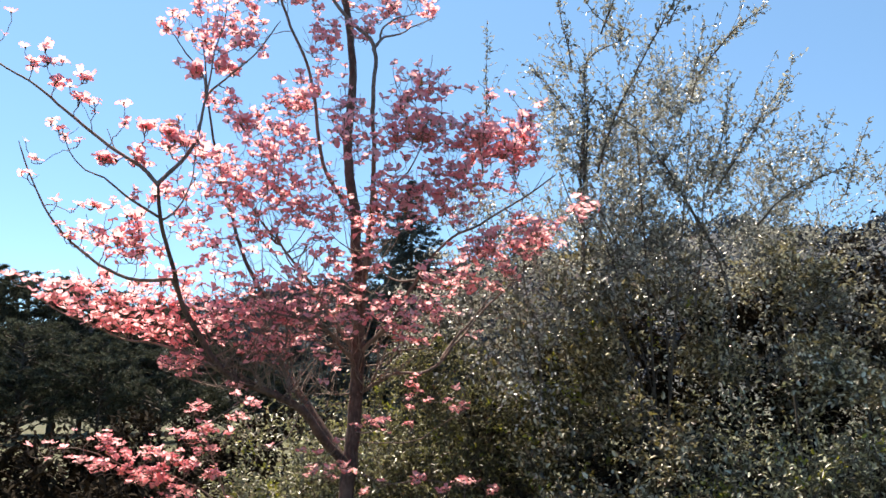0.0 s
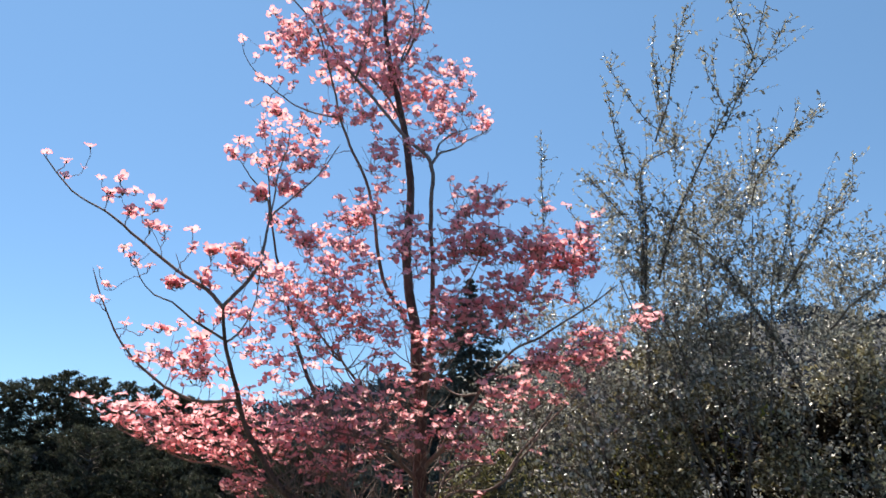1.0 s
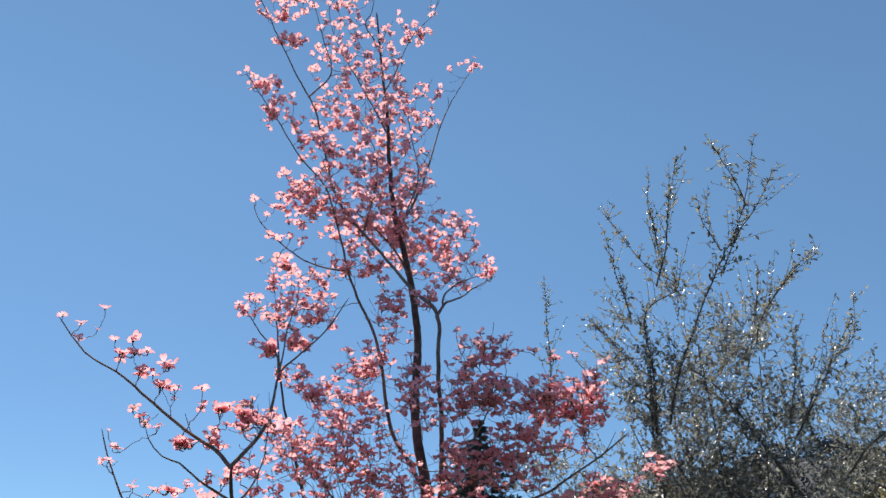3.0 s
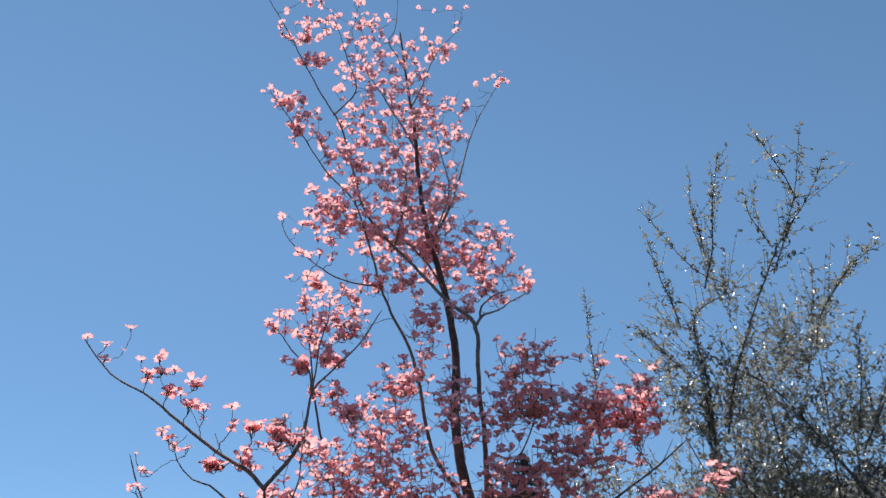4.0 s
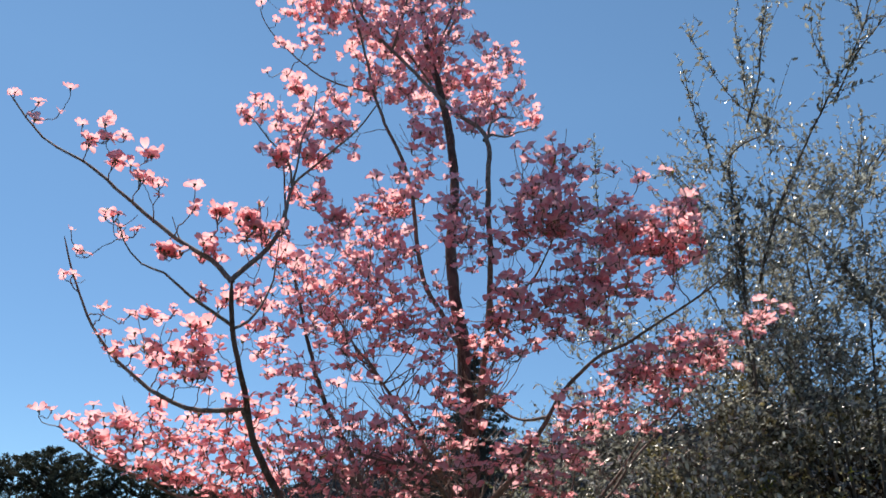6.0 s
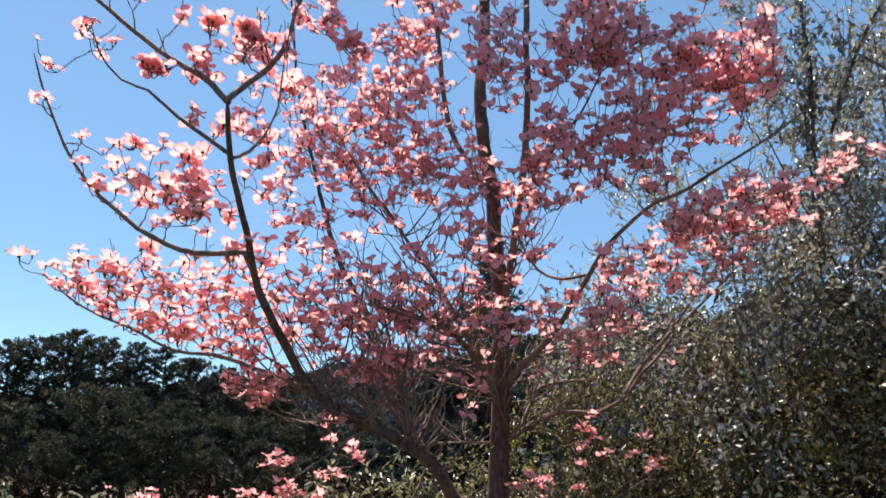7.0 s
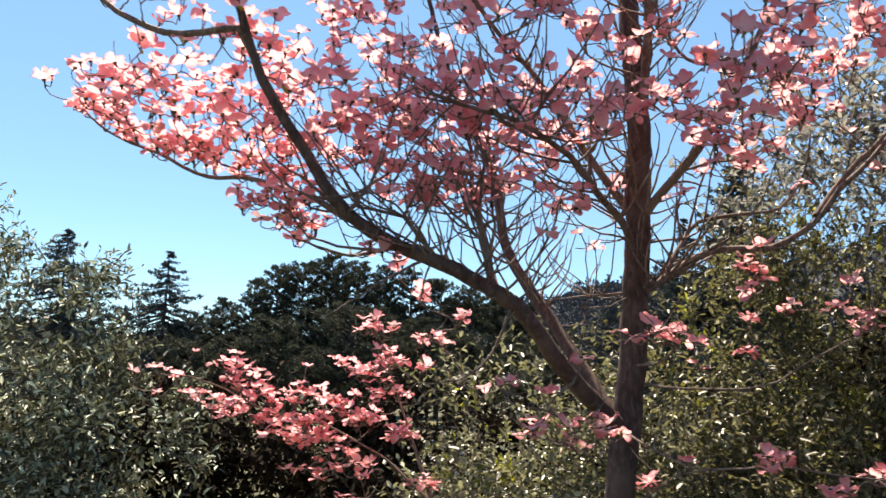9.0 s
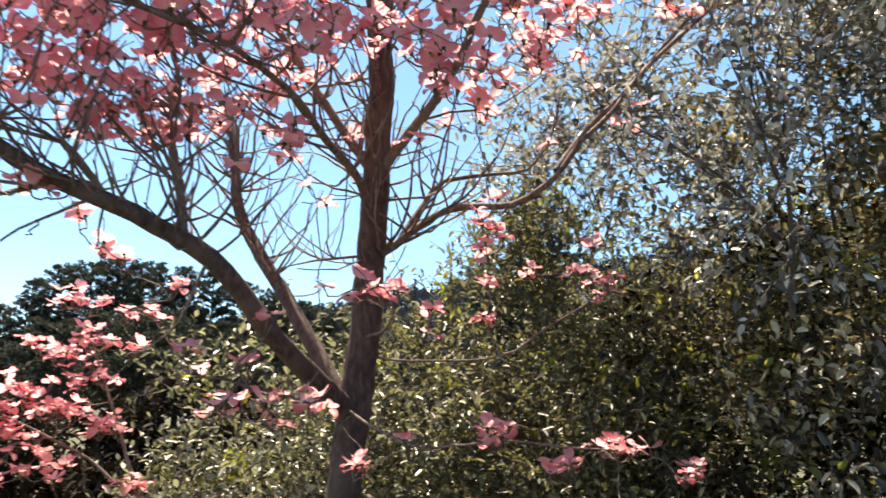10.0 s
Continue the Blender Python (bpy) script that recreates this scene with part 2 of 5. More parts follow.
# ---- ground and hills ----
def build_ground():
    bag = Bag()
    radii = np.concatenate([[0.01], np.geomspace(0.7, 1800, 90)])
    ang = np.radians(np.arange(0, 360, 3))
    x, y = np.outer(radii, np.sin(ang)), np.outer(radii, np.cos(ang))
    z = ground_height(x, y) + 0.02 * np.sin(x * 2.1) * np.cos(y * 1.7)
    n, m = x.shape
    i, j = np.meshgrid(np.arange(n - 1), np.arange(m), indexing="ij")
    k = (j + 1) % m
    bag.add(np.stack([x, y, z], -1), np.stack([i * m + j, (i + 1) * m + j, (i + 1) * m + k, i * m + k], -1))
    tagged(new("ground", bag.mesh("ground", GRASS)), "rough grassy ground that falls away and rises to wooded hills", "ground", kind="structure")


build_ground()


def build_far_woods():
    """Tree crowns all over the hills, too many to count."""
    bag = Bag()
    n = 3400
    az = np.radians(rng.uniform(-75, 60, n))
    r = rng.uniform(95, 262, n)
    x, y = r * np.sin(az), r * np.cos(az)
    z = ground_height(x, y)
    for k in range(n):
        q = 52
        o = ball(q)
        o[:, 2] = np.abs(o[:, 2])
        size = rng.uniform(1.5, 3.0)
        at = np.array([x[k], y[k], z[k]]) + o * size * np.array([1, 1, rng.uniform(1.0, 1.7)])
        leaves(bag, at, o + rng.normal(0, 0.5, (q, 3)), (0, 0, 1) + rng.normal(0, 0.3, (q, 3)), rng.uniform(0.5, 1.2, q), rng.uniform(0.3, 0.7, q))
    tagged(new("far_woods", bag.mesh("far_woods", HAZED_WOOD)), "woodland covering the distant hills, painted blue-grey for haze", "woods", kind="stuff")


build_far_woods()


# ---- the dogwood ----
dogwood = tagged(new("dogwood_tree"), "tall pink-flowering dogwood tree with several stems, in full bloom", "tree")
NODES, NODE_DIR, NODE_R = [], [], []
TIPS = []


def limb(name, r0, r1, text):
    """One stem or limb of the dogwood, through points written as x y z."""
    pts = np.array(text.split(), float).reshape(-1, 3)
    line = spline(pts, 0.05)
    n = len(line)
    wander = np.cumsum(rng.normal(0, 0.0022, (n, 3)), axis=0)
    line = line + wander - np.outer(np.linspace(0, 1, n), wander[-1])
    radii = r1 + (r0 - r1) * (1 - np.linspace(0, 1, n)) ** 1.3
    if name == "trunk":
        radii[:12] *= np.linspace(1.45, 1.0, 12)
    radii[-1] *= 0.4
    bag = Bag()
    big = r0 > 0.02
    tube(bag, line, radii, 12 if big else 7, 0.16 if big else 0.10)
    part(name, bag.mesh(name, BARK if big else TWIG), dogwood, "grey-brown trunk with rough bark" if name == "trunk" else "")
    keep = line[:, 2] > (1.7 if name == "trunk" else 0.6)
    if r0 > 0.02 and name != "trunk":
        keep &= np.arange(n) > 8
    d = unit(np.gradient(line, axis=0))
    NODES.extend(line[keep]), NODE_DIR.extend(d[keep]), NODE_R.extend(radii[keep])


def spray(n, x, y, z, rx, ry, rz):
    """n blossoms in a loose flat cloud about a point."""
    o = ball(n) * (rng.random((n, 1)) ** 0.5) * 1.3
    TIPS.extend(np.array((x, y, z)) + o * np.array((rx, ry, rz)))


limb("trunk", 0.066, 0.009, "-0.73 5.94 -0.42  -0.69 5.83 0.10  -0.65 5.84 0.78  -0.60 5.85 1.45  -0.59 5.85 2.11  -0.64 5.88 2.77  -0.73 5.89 3.42  -0.72 5.92 4.05  -0.78 5.96 4.66  -0.92 6.03 5.27  -1.00 6.12 5.89  -1.07 6.23 6.53  -1.14 6.35 7.17  -1.22 6.47 7.81  -1.30 6.60 8.46")
limb("right_stem", 0.019, 0.004, "-0.57 5.85 2.34  -0.48 5.42 3.00  -0.48 5.21 3.61  -0.49 5.27 4.06  -0.75 5.43 4.40  -1.07 5.53 4.84  -1.39 5.61 5.32  -1.55 5.69 5.90  -1.71 5.77 6.49  -1.97 5.85 7.06  -2.21 5.94 7.63  -2.46 6.03 8.20  -2.73 6.11 8.76  -3.00 6.20 9.33")
limb("left_stem", 0.017, 0.004, "-0.65 5.88 2.83  -0.76 5.85 3.05  -0.88 5.80 3.26  -0.93 5.74 3.51  -0.95 5.68 3.79  -1.01 5.62 4.08  -1.14 5.56 4.36  -1.24 5.51 4.68  -1.32 5.46 5.02  -1.42 5.40 5.35  -1.66 5.33 5.65  -1.87 5.21 6.00  -2.11 5.08 6.36")
limb("left_limb", 0.036, 0.010, "-0.64 5.84 1.03  -0.72 5.64 1.16  -0.80 5.45 1.30  -0.89 5.30 1.45  -1.04 5.15 1.54  -1.20 5.03 1.61  -1.34 4.92 1.71  -1.45 4.82 1.89  -1.54 4.69 2.09  -1.57 4.56 2.31  -1.59 4.41 2.51  -1.57 4.27 2.73")
limb("back_limb", 0.031, 0.006, "-0.66 5.84 1.06  -0.95 6.00 1.44  -1.23 6.15 1.81  -1.38 6.32 2.23  -1.61 6.40 2.63  -1.76 6.44 3.04  -1.88 6.43 3.45  -1.99 6.39 3.86  -2.05 6.34 4.28  -2.10 6.29 4.70")
limb("outer_left_limb", 0.013, 0.004, "-1.57 4.28 2.73  -1.69 4.30 2.85  -1.84 4.31 2.94  -1.99 4.29 3.05  -2.14 4.25 3.17  -2.30 4.22 3.30  -2.49 4.20 3.41  -2.65 4.19 3.54  -2.79 4.17 3.72")
limb("rising_left_limb", 0.013, 0.004, "-1.58 4.28 2.73  -1.52 4.34 2.84  -1.47 4.41 2.95  -1.45 4.48 3.07  -1.46 4.56 3.20  -1.47 4.64 3.33  -1.48 4.73 3.46  -1.36 4.70 3.55  -1.22 4.64 3.63  -1.13 4.69 3.76  -1.03 4.75 3.98")
limb("rising_twig", 0.007, 0.003, "-1.48 4.72 3.43  -1.53 4.76 3.62  -1.65 4.76 3.76  -1.76 4.82 3.92  -1.87 4.88 4.04")
limb("rising_twig", 0.007, 0.003, "-1.48 4.72 3.43  -1.49 4.81 3.62  -1.49 4.86 3.84  -1.46 4.93 4.04  -1.50 5.07 4.29")
limb("low_left_limb", 0.012, 0.004, "-1.34 4.93 1.69  -1.48 4.95 1.76  -1.63 4.97 1.81  -1.79 4.98 1.86  -1.99 4.99 1.88  -2.20 4.95 1.98  -2.43 4.92 2.07  -2.62 4.91 2.21")
limb("mid_left_limb", 0.013, 0.004, "-1.55 4.65 2.16  -1.58 4.61 2.23  -1.68 4.58 2.22  -1.82 4.55 2.23  -1.98 4.51 2.31  -2.14 4.48 2.43  -2.28 4.45 2.59  -2.39 4.42 2.80  -2.48 4.39 3.03")
limb("hooked_left_limb", 0.009, 0.003, "-1.59 4.38 2.56  -1.65 4.33 2.60  -1.72 4.29 2.64  -1.80 4.26 2.70  -1.87 4.23 2.76  -1.97 4.21 2.80  -2.05 4.17 2.90  -2.08 4.14 2.99")
limb("inner_twig", 0.008, 0.003, "-1.59 4.39 2.54  -1.53 4.50 2.65  -1.50 4.58 2.81  -1.48 4.59 2.97  -1.48 4.59 3.12")
limb("inner_limb", 0.016, 0.005, "-0.95 5.23 1.49  -0.98 5.26 1.62  -1.03 5.29 1.77  -1.07 5.33 1.89  -1.14 5.45 2.09  -1.21 5.49 2.26")
limb("lower_twig", 0.010, 0.004, "-1.08 5.12 1.56  -1.11 5.08 1.61  -1.14 5.01 1.67  -1.16 4.98 1.70  -1.25 4.95 1.72  -1.35 4.94 1.74")
limb("left_trunk_limb", 0.017, 0.006, "-0.61 5.85 1.74  -0.63 5.71 1.82  -0.69 5.56 1.88  -0.73 5.42 1.96  -0.79 5.28 2.01  -0.87 5.15 2.05  -0.97 5.02 2.06  -1.07 4.89 2.07")
limb("upper_trunk_limb", 0.018, 0.005, "-0.63 5.86 1.88  -0.75 5.79 2.05  -0.85 5.69 2.21  -0.94 5.59 2.36  -1.04 5.48 2.49  -1.13 5.36 2.62  -1.23 5.24 2.75  -1.32 5.13 2.89")
limb("low_right_limb", 0.0145, 0.006, "-0.56 5.86 1.57  -0.33 5.81 1.71  -0.12 5.78 1.72  0.01 5.74 1.79  0.10 5.73 1.91  0.21 5.75 2.02  0.31 5.77 2.15  0.43 5.79 2.27  0.55 5.80 2.39  0.66 5.81 2.51")
limb("forked_right_limb", 0.012, 0.005, "0.03 5.74 1.81  0.12 5.79 1.95  0.25 5.83 2.09  0.36 5.88 2.25  0.50 5.92 2.42  0.64 5.91 2.43")
limb("upper_right_limb", 0.019, 0.005, "-0.57 5.86 1.87  -0.36 5.72 2.07  -0.20 5.59 2.30  -0.06 5.47 2.50  0.11 5.37 2.64  0.30 5.28 2.72  0.47 5.18 2.81  0.64 5.07 2.90  0.80 4.96 3.00")
limb("crossing_right_limb", 0.012, 0.004, "-0.50 5.85 1.61  -0.44 5.96 1.77  -0.39 6.02 1.86  -0.24 6.07 1.90  -0.09 6.10 1.93  0.00 6.11 2.07  0.03 6.10 2.24")
limb("right_shelf_limb", 0.010, 0.004, "-0.15 5.55 2.37  -0.28 5.66 2.38  -0.40 5.76 2.44  -0.49 5.81 2.60  -0.54 5.79 2.80")
limb("mid_right_limb", 0.014, 0.004, "-0.47 5.40 3.05  -0.40 5.47 2.82  -0.32 5.42 3.02  -0.18 5.32 3.16  -0.07 5.23 3.37")
limb("top_right_limb", 0.014, 0.004, "-0.89 6.05 5.28  -0.80 6.29 5.67  -0.73 6.51 6.09  -0.67 6.72 6.53  -0.62 6.91 6.97  -0.53 7.11 7.41  -0.40 7.31 7.85  -0.25 7.52 8.27")
limb("side_right_limb", 0.013, 0.004, "-0.48 5.31 4.04  -0.45 5.69 4.30  -0.36 6.08 4.52  -0.23 6.46 4.79  -0.08 6.82 5.06")
limb("top_fork", 0.010, 0.003, "-1.13 6.33 7.06  -1.06 6.53 7.46  -0.97 6.70 7.94  -0.87 6.86 8.35  -0.67 6.90 8.64  -0.58 6.90 8.97")
limb("top_fork", 0.008, 0.003, "-1.22 6.47 7.81  -1.38 6.42 8.12  -1.31 6.43 8.33  -1.31 6.57 8.96")
limb("top_fork", 0.009, 0.003, "-1.77 5.79 6.64  -1.58 5.87 6.99  -1.70 5.95 7.49  -1.80 5.97 7.88  -1.90 5.99 8.18")
limb("top_fork", 0.009, 0.003, "-1.06 6.21 6.42  -1.40 6.24 7.17  -1.65 6.26 7.72  -1.77 6.28 8.20  -1.72 6.28 8.43")
limb("column_twig", 0.008, 0.003, "-1.21 5.53 4.57  -1.42 5.46 4.59  -1.63 5.39 4.68  -1.83 5.30 4.84  -1.95 5.25 4.99  -2.00 5.25 5.14")
limb("column_limb", 0.011, 0.004, "-0.79 5.97 4.71  -0.92 5.93 4.96  -1.06 5.76 5.08  -1.21 5.61 5.18  -1.38 5.54 5.30  -1.56 5.49 5.37")
limb("column_limb", 0.010, 0.004, "-1.13 5.54 4.91  -1.09 5.67 5.28  -1.08 5.86 5.69  -1.15 6.00 6.13  -1.34 6.08 6.57")
limb("column_limb", 0.009, 0.003, "-0.46 5.60 4.24  -0.45 5.63 4.36  -0.37 5.84 4.54  -0.22 6.37 4.86")
limb("column_limb", 0.009, 0.003, "-0.89 6.02 5.17  -0.81 6.06 5.48  -0.74 6.17 5.86  -0.84 6.36 6.50  -0.92 6.56 7.13")
limb("low_spray_limb", 0.009, 0.004, "-0.66 5.84 0.66  -1.02 5.96 0.61  -1.31 6.14 0.58  -1.58 6.20 0.64  -1.82 6.19 0.82  -2.08 6.09 0.96  -2.30 5.94 1.00  -2.49 5.74 1.13  -2.62 5.59 1.17")
limb("low_spray_limb", 0.010, 0.003, "-1.56 6.19 0.63  -1.71 6.19 0.96  -1.79 6.14 1.21  -1.83 6.09 1.37")
limb("low_front_twig", 0.007, 0.003, "-0.66 5.77 1.07  -0.68 5.54 1.08  -0.71 5.30 1.09  -0.74 5.13 1.12  -0.79 5.05 1.13")
limb("front_twig", 0.006, 0.003, "-0.61 5.85 1.28  -0.47 5.60 1.29  -0.39 5.38 1.34  -0.39 5.27 1.37")
limb("right_low_twig", 0.005, 0.003, "-0.61 5.85 1.22  -0.38 5.81 1.21  -0.15 5.82 1.23  -0.02 5.82 1.31  0.17 5.82 1.42")
limb("right_base_twig", 0.005, 0.003, "-0.65 5.80 1.05  -0.35 5.54 0.95  -0.14 5.50 0.98  0.08 5.50 0.97  0.22 5.50 0.97")
limb("lower_left_twig", 0.007, 0.003, "-1.22 5.04 1.61  -1.40 5.08 1.60  -1.55 5.10 1.63  -1.68 5.12 1.69  -1.80 5.12 1.76")
limb("bare_twig", 0.006, 0.002, "-0.59 5.85 1.56  -0.73 5.86 1.55  -0.88 5.95 1.55  -1.04 6.07 1.55")

spray(22, -1.66, 5.12, 1.73, 0.10, 0.12, 0.06)
spray(1, -2.76, 4.17, 3.72, 0.02, 0.03, 0.02)
spray(1, -2.64, 4.16, 3.66, 0.02, 0.03, 0.02)
spray(1, -2.60, 4.14, 3.56, 0.02, 0.03, 0.02)
spray(1, -2.53, 4.23, 3.62, 0.02, 0.03, 0.02)
spray(1, -2.52, 4.24, 3.76, 0.02, 0.03, 0.02)
spray(1, -2.39, 4.20, 3.55, 0.02, 0.03, 0.02)
spray(2, -2.27, 4.18, 3.53, 0.02, 0.03, 0.02)
spray(3, -2.33, 4.18, 3.43, 0.02, 0.03, 0.02)
spray(3, -2.23, 4.17, 3.43, 0.02, 0.03, 0.02)
spray(2, -2.15, 4.17, 3.44, 0.02, 0.03, 0.02)
spray(3, -2.17, 4.17, 3.31, 0.02, 0.03, 0.02)
spray(1, -2.09, 4.18, 3.28, 0.02, 0.03, 0.02)
spray(2, -2.03, 4.18, 3.34, 0.02, 0.03, 0.02)
spray(3, -1.98, 4.18, 3.33, 0.02, 0.03, 0.02)
spray(3, -2.04, 4.19, 3.22, 0.02, 0.03, 0.01)
spray(2, -1.96, 4.21, 3.21, 0.02, 0.03, 0.01)
spray(1, -1.92, 4.22, 3.22, 0.02, 0.03, 0.01)
spray(1, -1.81, 4.25, 3.22, 0.02, 0.03, 0.01)
spray(1, -1.94, 4.24, 3.15, 0.02, 0.03, 0.01)
spray(2, -1.80, 4.29, 3.10, 0.02, 0.03, 0.01)
spray(6, -1.69, 4.29, 3.09, 0.02, 0.03, 0.01)
spray(1, -1.64, 4.29, 3.11, 0.02, 0.03, 0.01)
spray(7, -1.53, 4.29, 3.05, 0.02, 0.03, 0.01)
spray(6, -1.49, 4.29, 3.00, 0.02, 0.03, 0.01)
spray(2, -1.40, 4.29, 3.00, 0.02, 0.03, 0.01)
spray(2, -2.13, 4.20, 3.04, 0.02, 0.03, 0.01)
spray(2, -2.05, 4.24, 2.98, 0.02, 0.03, 0.01)
spray(1, -2.32, 4.17, 2.95, 0.02, 0.03, 0.01)
spray(2, -2.25, 4.18, 2.86, 0.02, 0.03, 0.01)
spray(3, -1.93, 4.34, 2.92, 0.04, 0.06, 0.02)
spray(2, -1.79, 4.36, 2.90, 0.04, 0.06, 0.02)
spray(2, -1.77, 4.35, 2.99, 0.04, 0.06, 0.02)
spray(1, -1.66, 4.35, 2.98, 0.04, 0.06, 0.02)
spray(2, -1.55, 4.35, 2.97, 0.04, 0.06, 0.02)
spray(1, -1.49, 4.34, 3.01, 0.04, 0.06, 0.02)
spray(2, -1.40, 4.33, 3.02, 0.04, 0.06, 0.02)
spray(2, -1.87, 4.88, 4.03, 0.04, 0.08, 0.03)
spray(2, -1.76, 4.83, 4.09, 0.04, 0.08, 0.03)
spray(1, -1.66, 4.75, 3.69, 0.04, 0.08, 0.03)
spray(6, -1.57, 4.75, 3.63, 0.04, 0.08, 0.03)
spray(2, -1.67, 4.97, 4.00, 0.04, 0.08, 0.03)
spray(6, -1.58, 4.97, 3.93, 0.04, 0.08, 0.03)
spray(6, -1.49, 4.99, 4.04, 0.04, 0.08, 0.03)
spray(3, -1.46, 5.17, 4.11, 0.04, 0.08, 0.03)
spray(6, -1.33, 4.97, 3.90, 0.04, 0.08, 0.03)
spray(2, -1.28, 4.99, 3.99, 0.04, 0.08, 0.03)
spray(2, -1.45, 4.86, 3.71, 0.04, 0.08, 0.03)
spray(1, -1.69, 4.86, 3.94, 0.04, 0.08, 0.03)
spray(2, -2.41, 4.45, 2.86, 0.05, 0.10, 0.03)
spray(2, -2.24, 4.45, 2.68, 0.05, 0.10, 0.03)
spray(3, -2.14, 4.46, 2.64, 0.05, 0.10, 0.03)
spray(5, -2.03, 4.47, 2.65, 0.05, 0.10, 0.03)
spray(3, -1.95, 4.52, 2.71, 0.05, 0.10, 0.03)
spray(2, -2.29, 4.45, 3.18, 0.05, 0.10, 0.03)
spray(2, -2.21, 4.46, 3.07, 0.05, 0.10, 0.03)
spray(9, -1.88, 4.26, 2.88, 0.05, 0.06, 0.02)
spray(3, -1.72, 4.28, 2.69, 0.03, 0.05, 0.03)
spray(3, -1.65, 4.42, 2.66, 0.03, 0.05, 0.04)
spray(7, -1.70, 4.32, 2.90, 0.06, 0.08, 0.02)
spray(15, -1.62, 4.51, 3.13, 0.10, 0.12, 0.07)
spray(2, -1.73, 4.37, 3.12, 0.03, 0.06, 0.03)
spray(13, -2.08, 4.48, 2.48, 0.11, 0.22, 0.06)
spray(20, -1.99, 4.51, 2.43, 0.15, 0.24, 0.08)
spray(14, -1.81, 4.54, 2.59, 0.09, 0.14, 0.05)
spray(22, -1.81, 4.52, 2.46, 0.15, 0.24, 0.08)
spray(17, -1.75, 4.57, 2.37, 0.12, 0.24, 0.08)
spray(1, -2.40, 4.80, 2.29, 0.02, 0.05, 0.01)
spray(2, -2.46, 4.81, 2.15, 0.02, 0.05, 0.02)
spray(11, -2.35, 4.82, 2.14, 0.09, 0.14, 0.05)
spray(14, -2.24, 4.83, 2.22, 0.12, 0.22, 0.06)
spray(28, -2.11, 4.82, 2.10, 0.17, 0.24, 0.08)
spray(11, -2.06, 4.77, 2.24, 0.10, 0.18, 0.05)
spray(29, -1.90, 4.83, 2.15, 0.17, 0.30, 0.09)
spray(32, -1.88, 4.90, 2.00, 0.17, 0.30, 0.09)
spray(28, -1.69, 4.94, 2.14, 0.16, 0.30, 0.11)
spray(17, -1.67, 4.99, 1.96, 0.13, 0.24, 0.09)
spray(17, -1.60, 4.77, 2.26, 0.11, 0.24, 0.07)
spray(15, -1.65, 4.60, 2.79, 0.09, 0.18, 0.07)
spray(6, -1.63, 4.79, 2.58, 0.06, 0.15, 0.07)
spray(28, -1.62, 5.35, 3.20, 0.15, 0.30, 0.13)
spray(14, -1.56, 4.99, 2.64, 0.11, 0.24, 0.08)
spray(24, -1.64, 5.54, 3.02, 0.14, 0.30, 0.13)
spray(18, -1.53, 5.09, 2.51, 0.14, 0.30, 0.10)
spray(28, -1.43, 5.32, 3.00, 0.15, 0.36, 0.14)
spray(28, -1.25, 5.25, 3.06, 0.15, 0.36, 0.14)
spray(35, -1.12, 5.32, 3.01, 0.15, 0.36, 0.15)
spray(20, -1.52, 5.79, 3.64, 0.16, 0.30, 0.07)
spray(26, -1.19, 5.55, 3.56, 0.16, 0.30, 0.09)
spray(9, -1.33, 5.54, 3.36, 0.09, 0.20, 0.06)
spray(15, -1.03, 5.56, 3.51, 0.11, 0.24, 0.11)
spray(19, -0.98, 5.33, 2.84, 0.13, 0.30, 0.10)
spray(16, -1.21, 5.02, 2.68, 0.12, 0.30, 0.09)
spray(31, -1.39, 5.28, 2.26, 0.31, 0.60, 0.15)
spray(31, -1.11, 5.34, 2.27, 0.29, 0.60, 0.17)
spray(26, -0.79, 5.40, 2.27, 0.24, 0.54, 0.16)
spray(23, -1.28, 5.25, 2.03, 0.31, 0.60, 0.15)
spray(22, -0.99, 5.36, 2.06, 0.27, 0.60, 0.15)
spray(23, -1.44, 5.06, 2.05, 0.18, 0.36, 0.13)
spray(20, -1.13, 4.98, 2.10, 0.23, 0.48, 0.09)
spray(10, -1.17, 5.03, 1.82, 0.18, 0.36, 0.09)
spray(13, -0.48, 5.01, 2.01, 0.13, 0.18, 0.06)
spray(13, -0.76, 5.03, 2.50, 0.09, 0.24, 0.08)
spray(26, -0.72, 5.26, 2.76, 0.14, 0.30, 0.13)
spray(18, -0.73, 5.34, 3.00, 0.10, 0.24, 0.14)
spray(25, -0.66, 5.21, 3.55, 0.12, 0.30, 0.14)
spray(15, -0.98, 5.54, 3.77, 0.12, 0.24, 0.11)
spray(11, -0.73, 5.17, 2.35, 0.13, 0.30, 0.08)
spray(9, -0.52, 5.33, 2.73, 0.08, 0.20, 0.07)
spray(7, -0.45, 5.20, 2.81, 0.07, 0.15, 0.05)
spray(35, -0.12, 4.98, 3.29, 0.15, 0.30, 0.09)
spray(18, -0.27, 4.97, 3.21, 0.11, 0.24, 0.08)
spray(7, -0.29, 5.01, 3.47, 0.07, 0.20, 0.07)
spray(21, 0.02, 5.11, 3.36, 0.12, 0.30, 0.12)
spray(28, -0.28, 5.12, 2.94, 0.15, 0.30, 0.09)
spray(37, -0.04, 5.16, 2.93, 0.16, 0.36, 0.11)
spray(21, 0.12, 5.10, 3.08, 0.13, 0.30, 0.09)
spray(35, 0.25, 5.10, 3.25, 0.16, 0.30, 0.10)
spray(28, 0.21, 5.10, 2.96, 0.14, 0.30, 0.09)
spray(19, 0.47, 5.09, 3.37, 0.13, 0.30, 0.09)
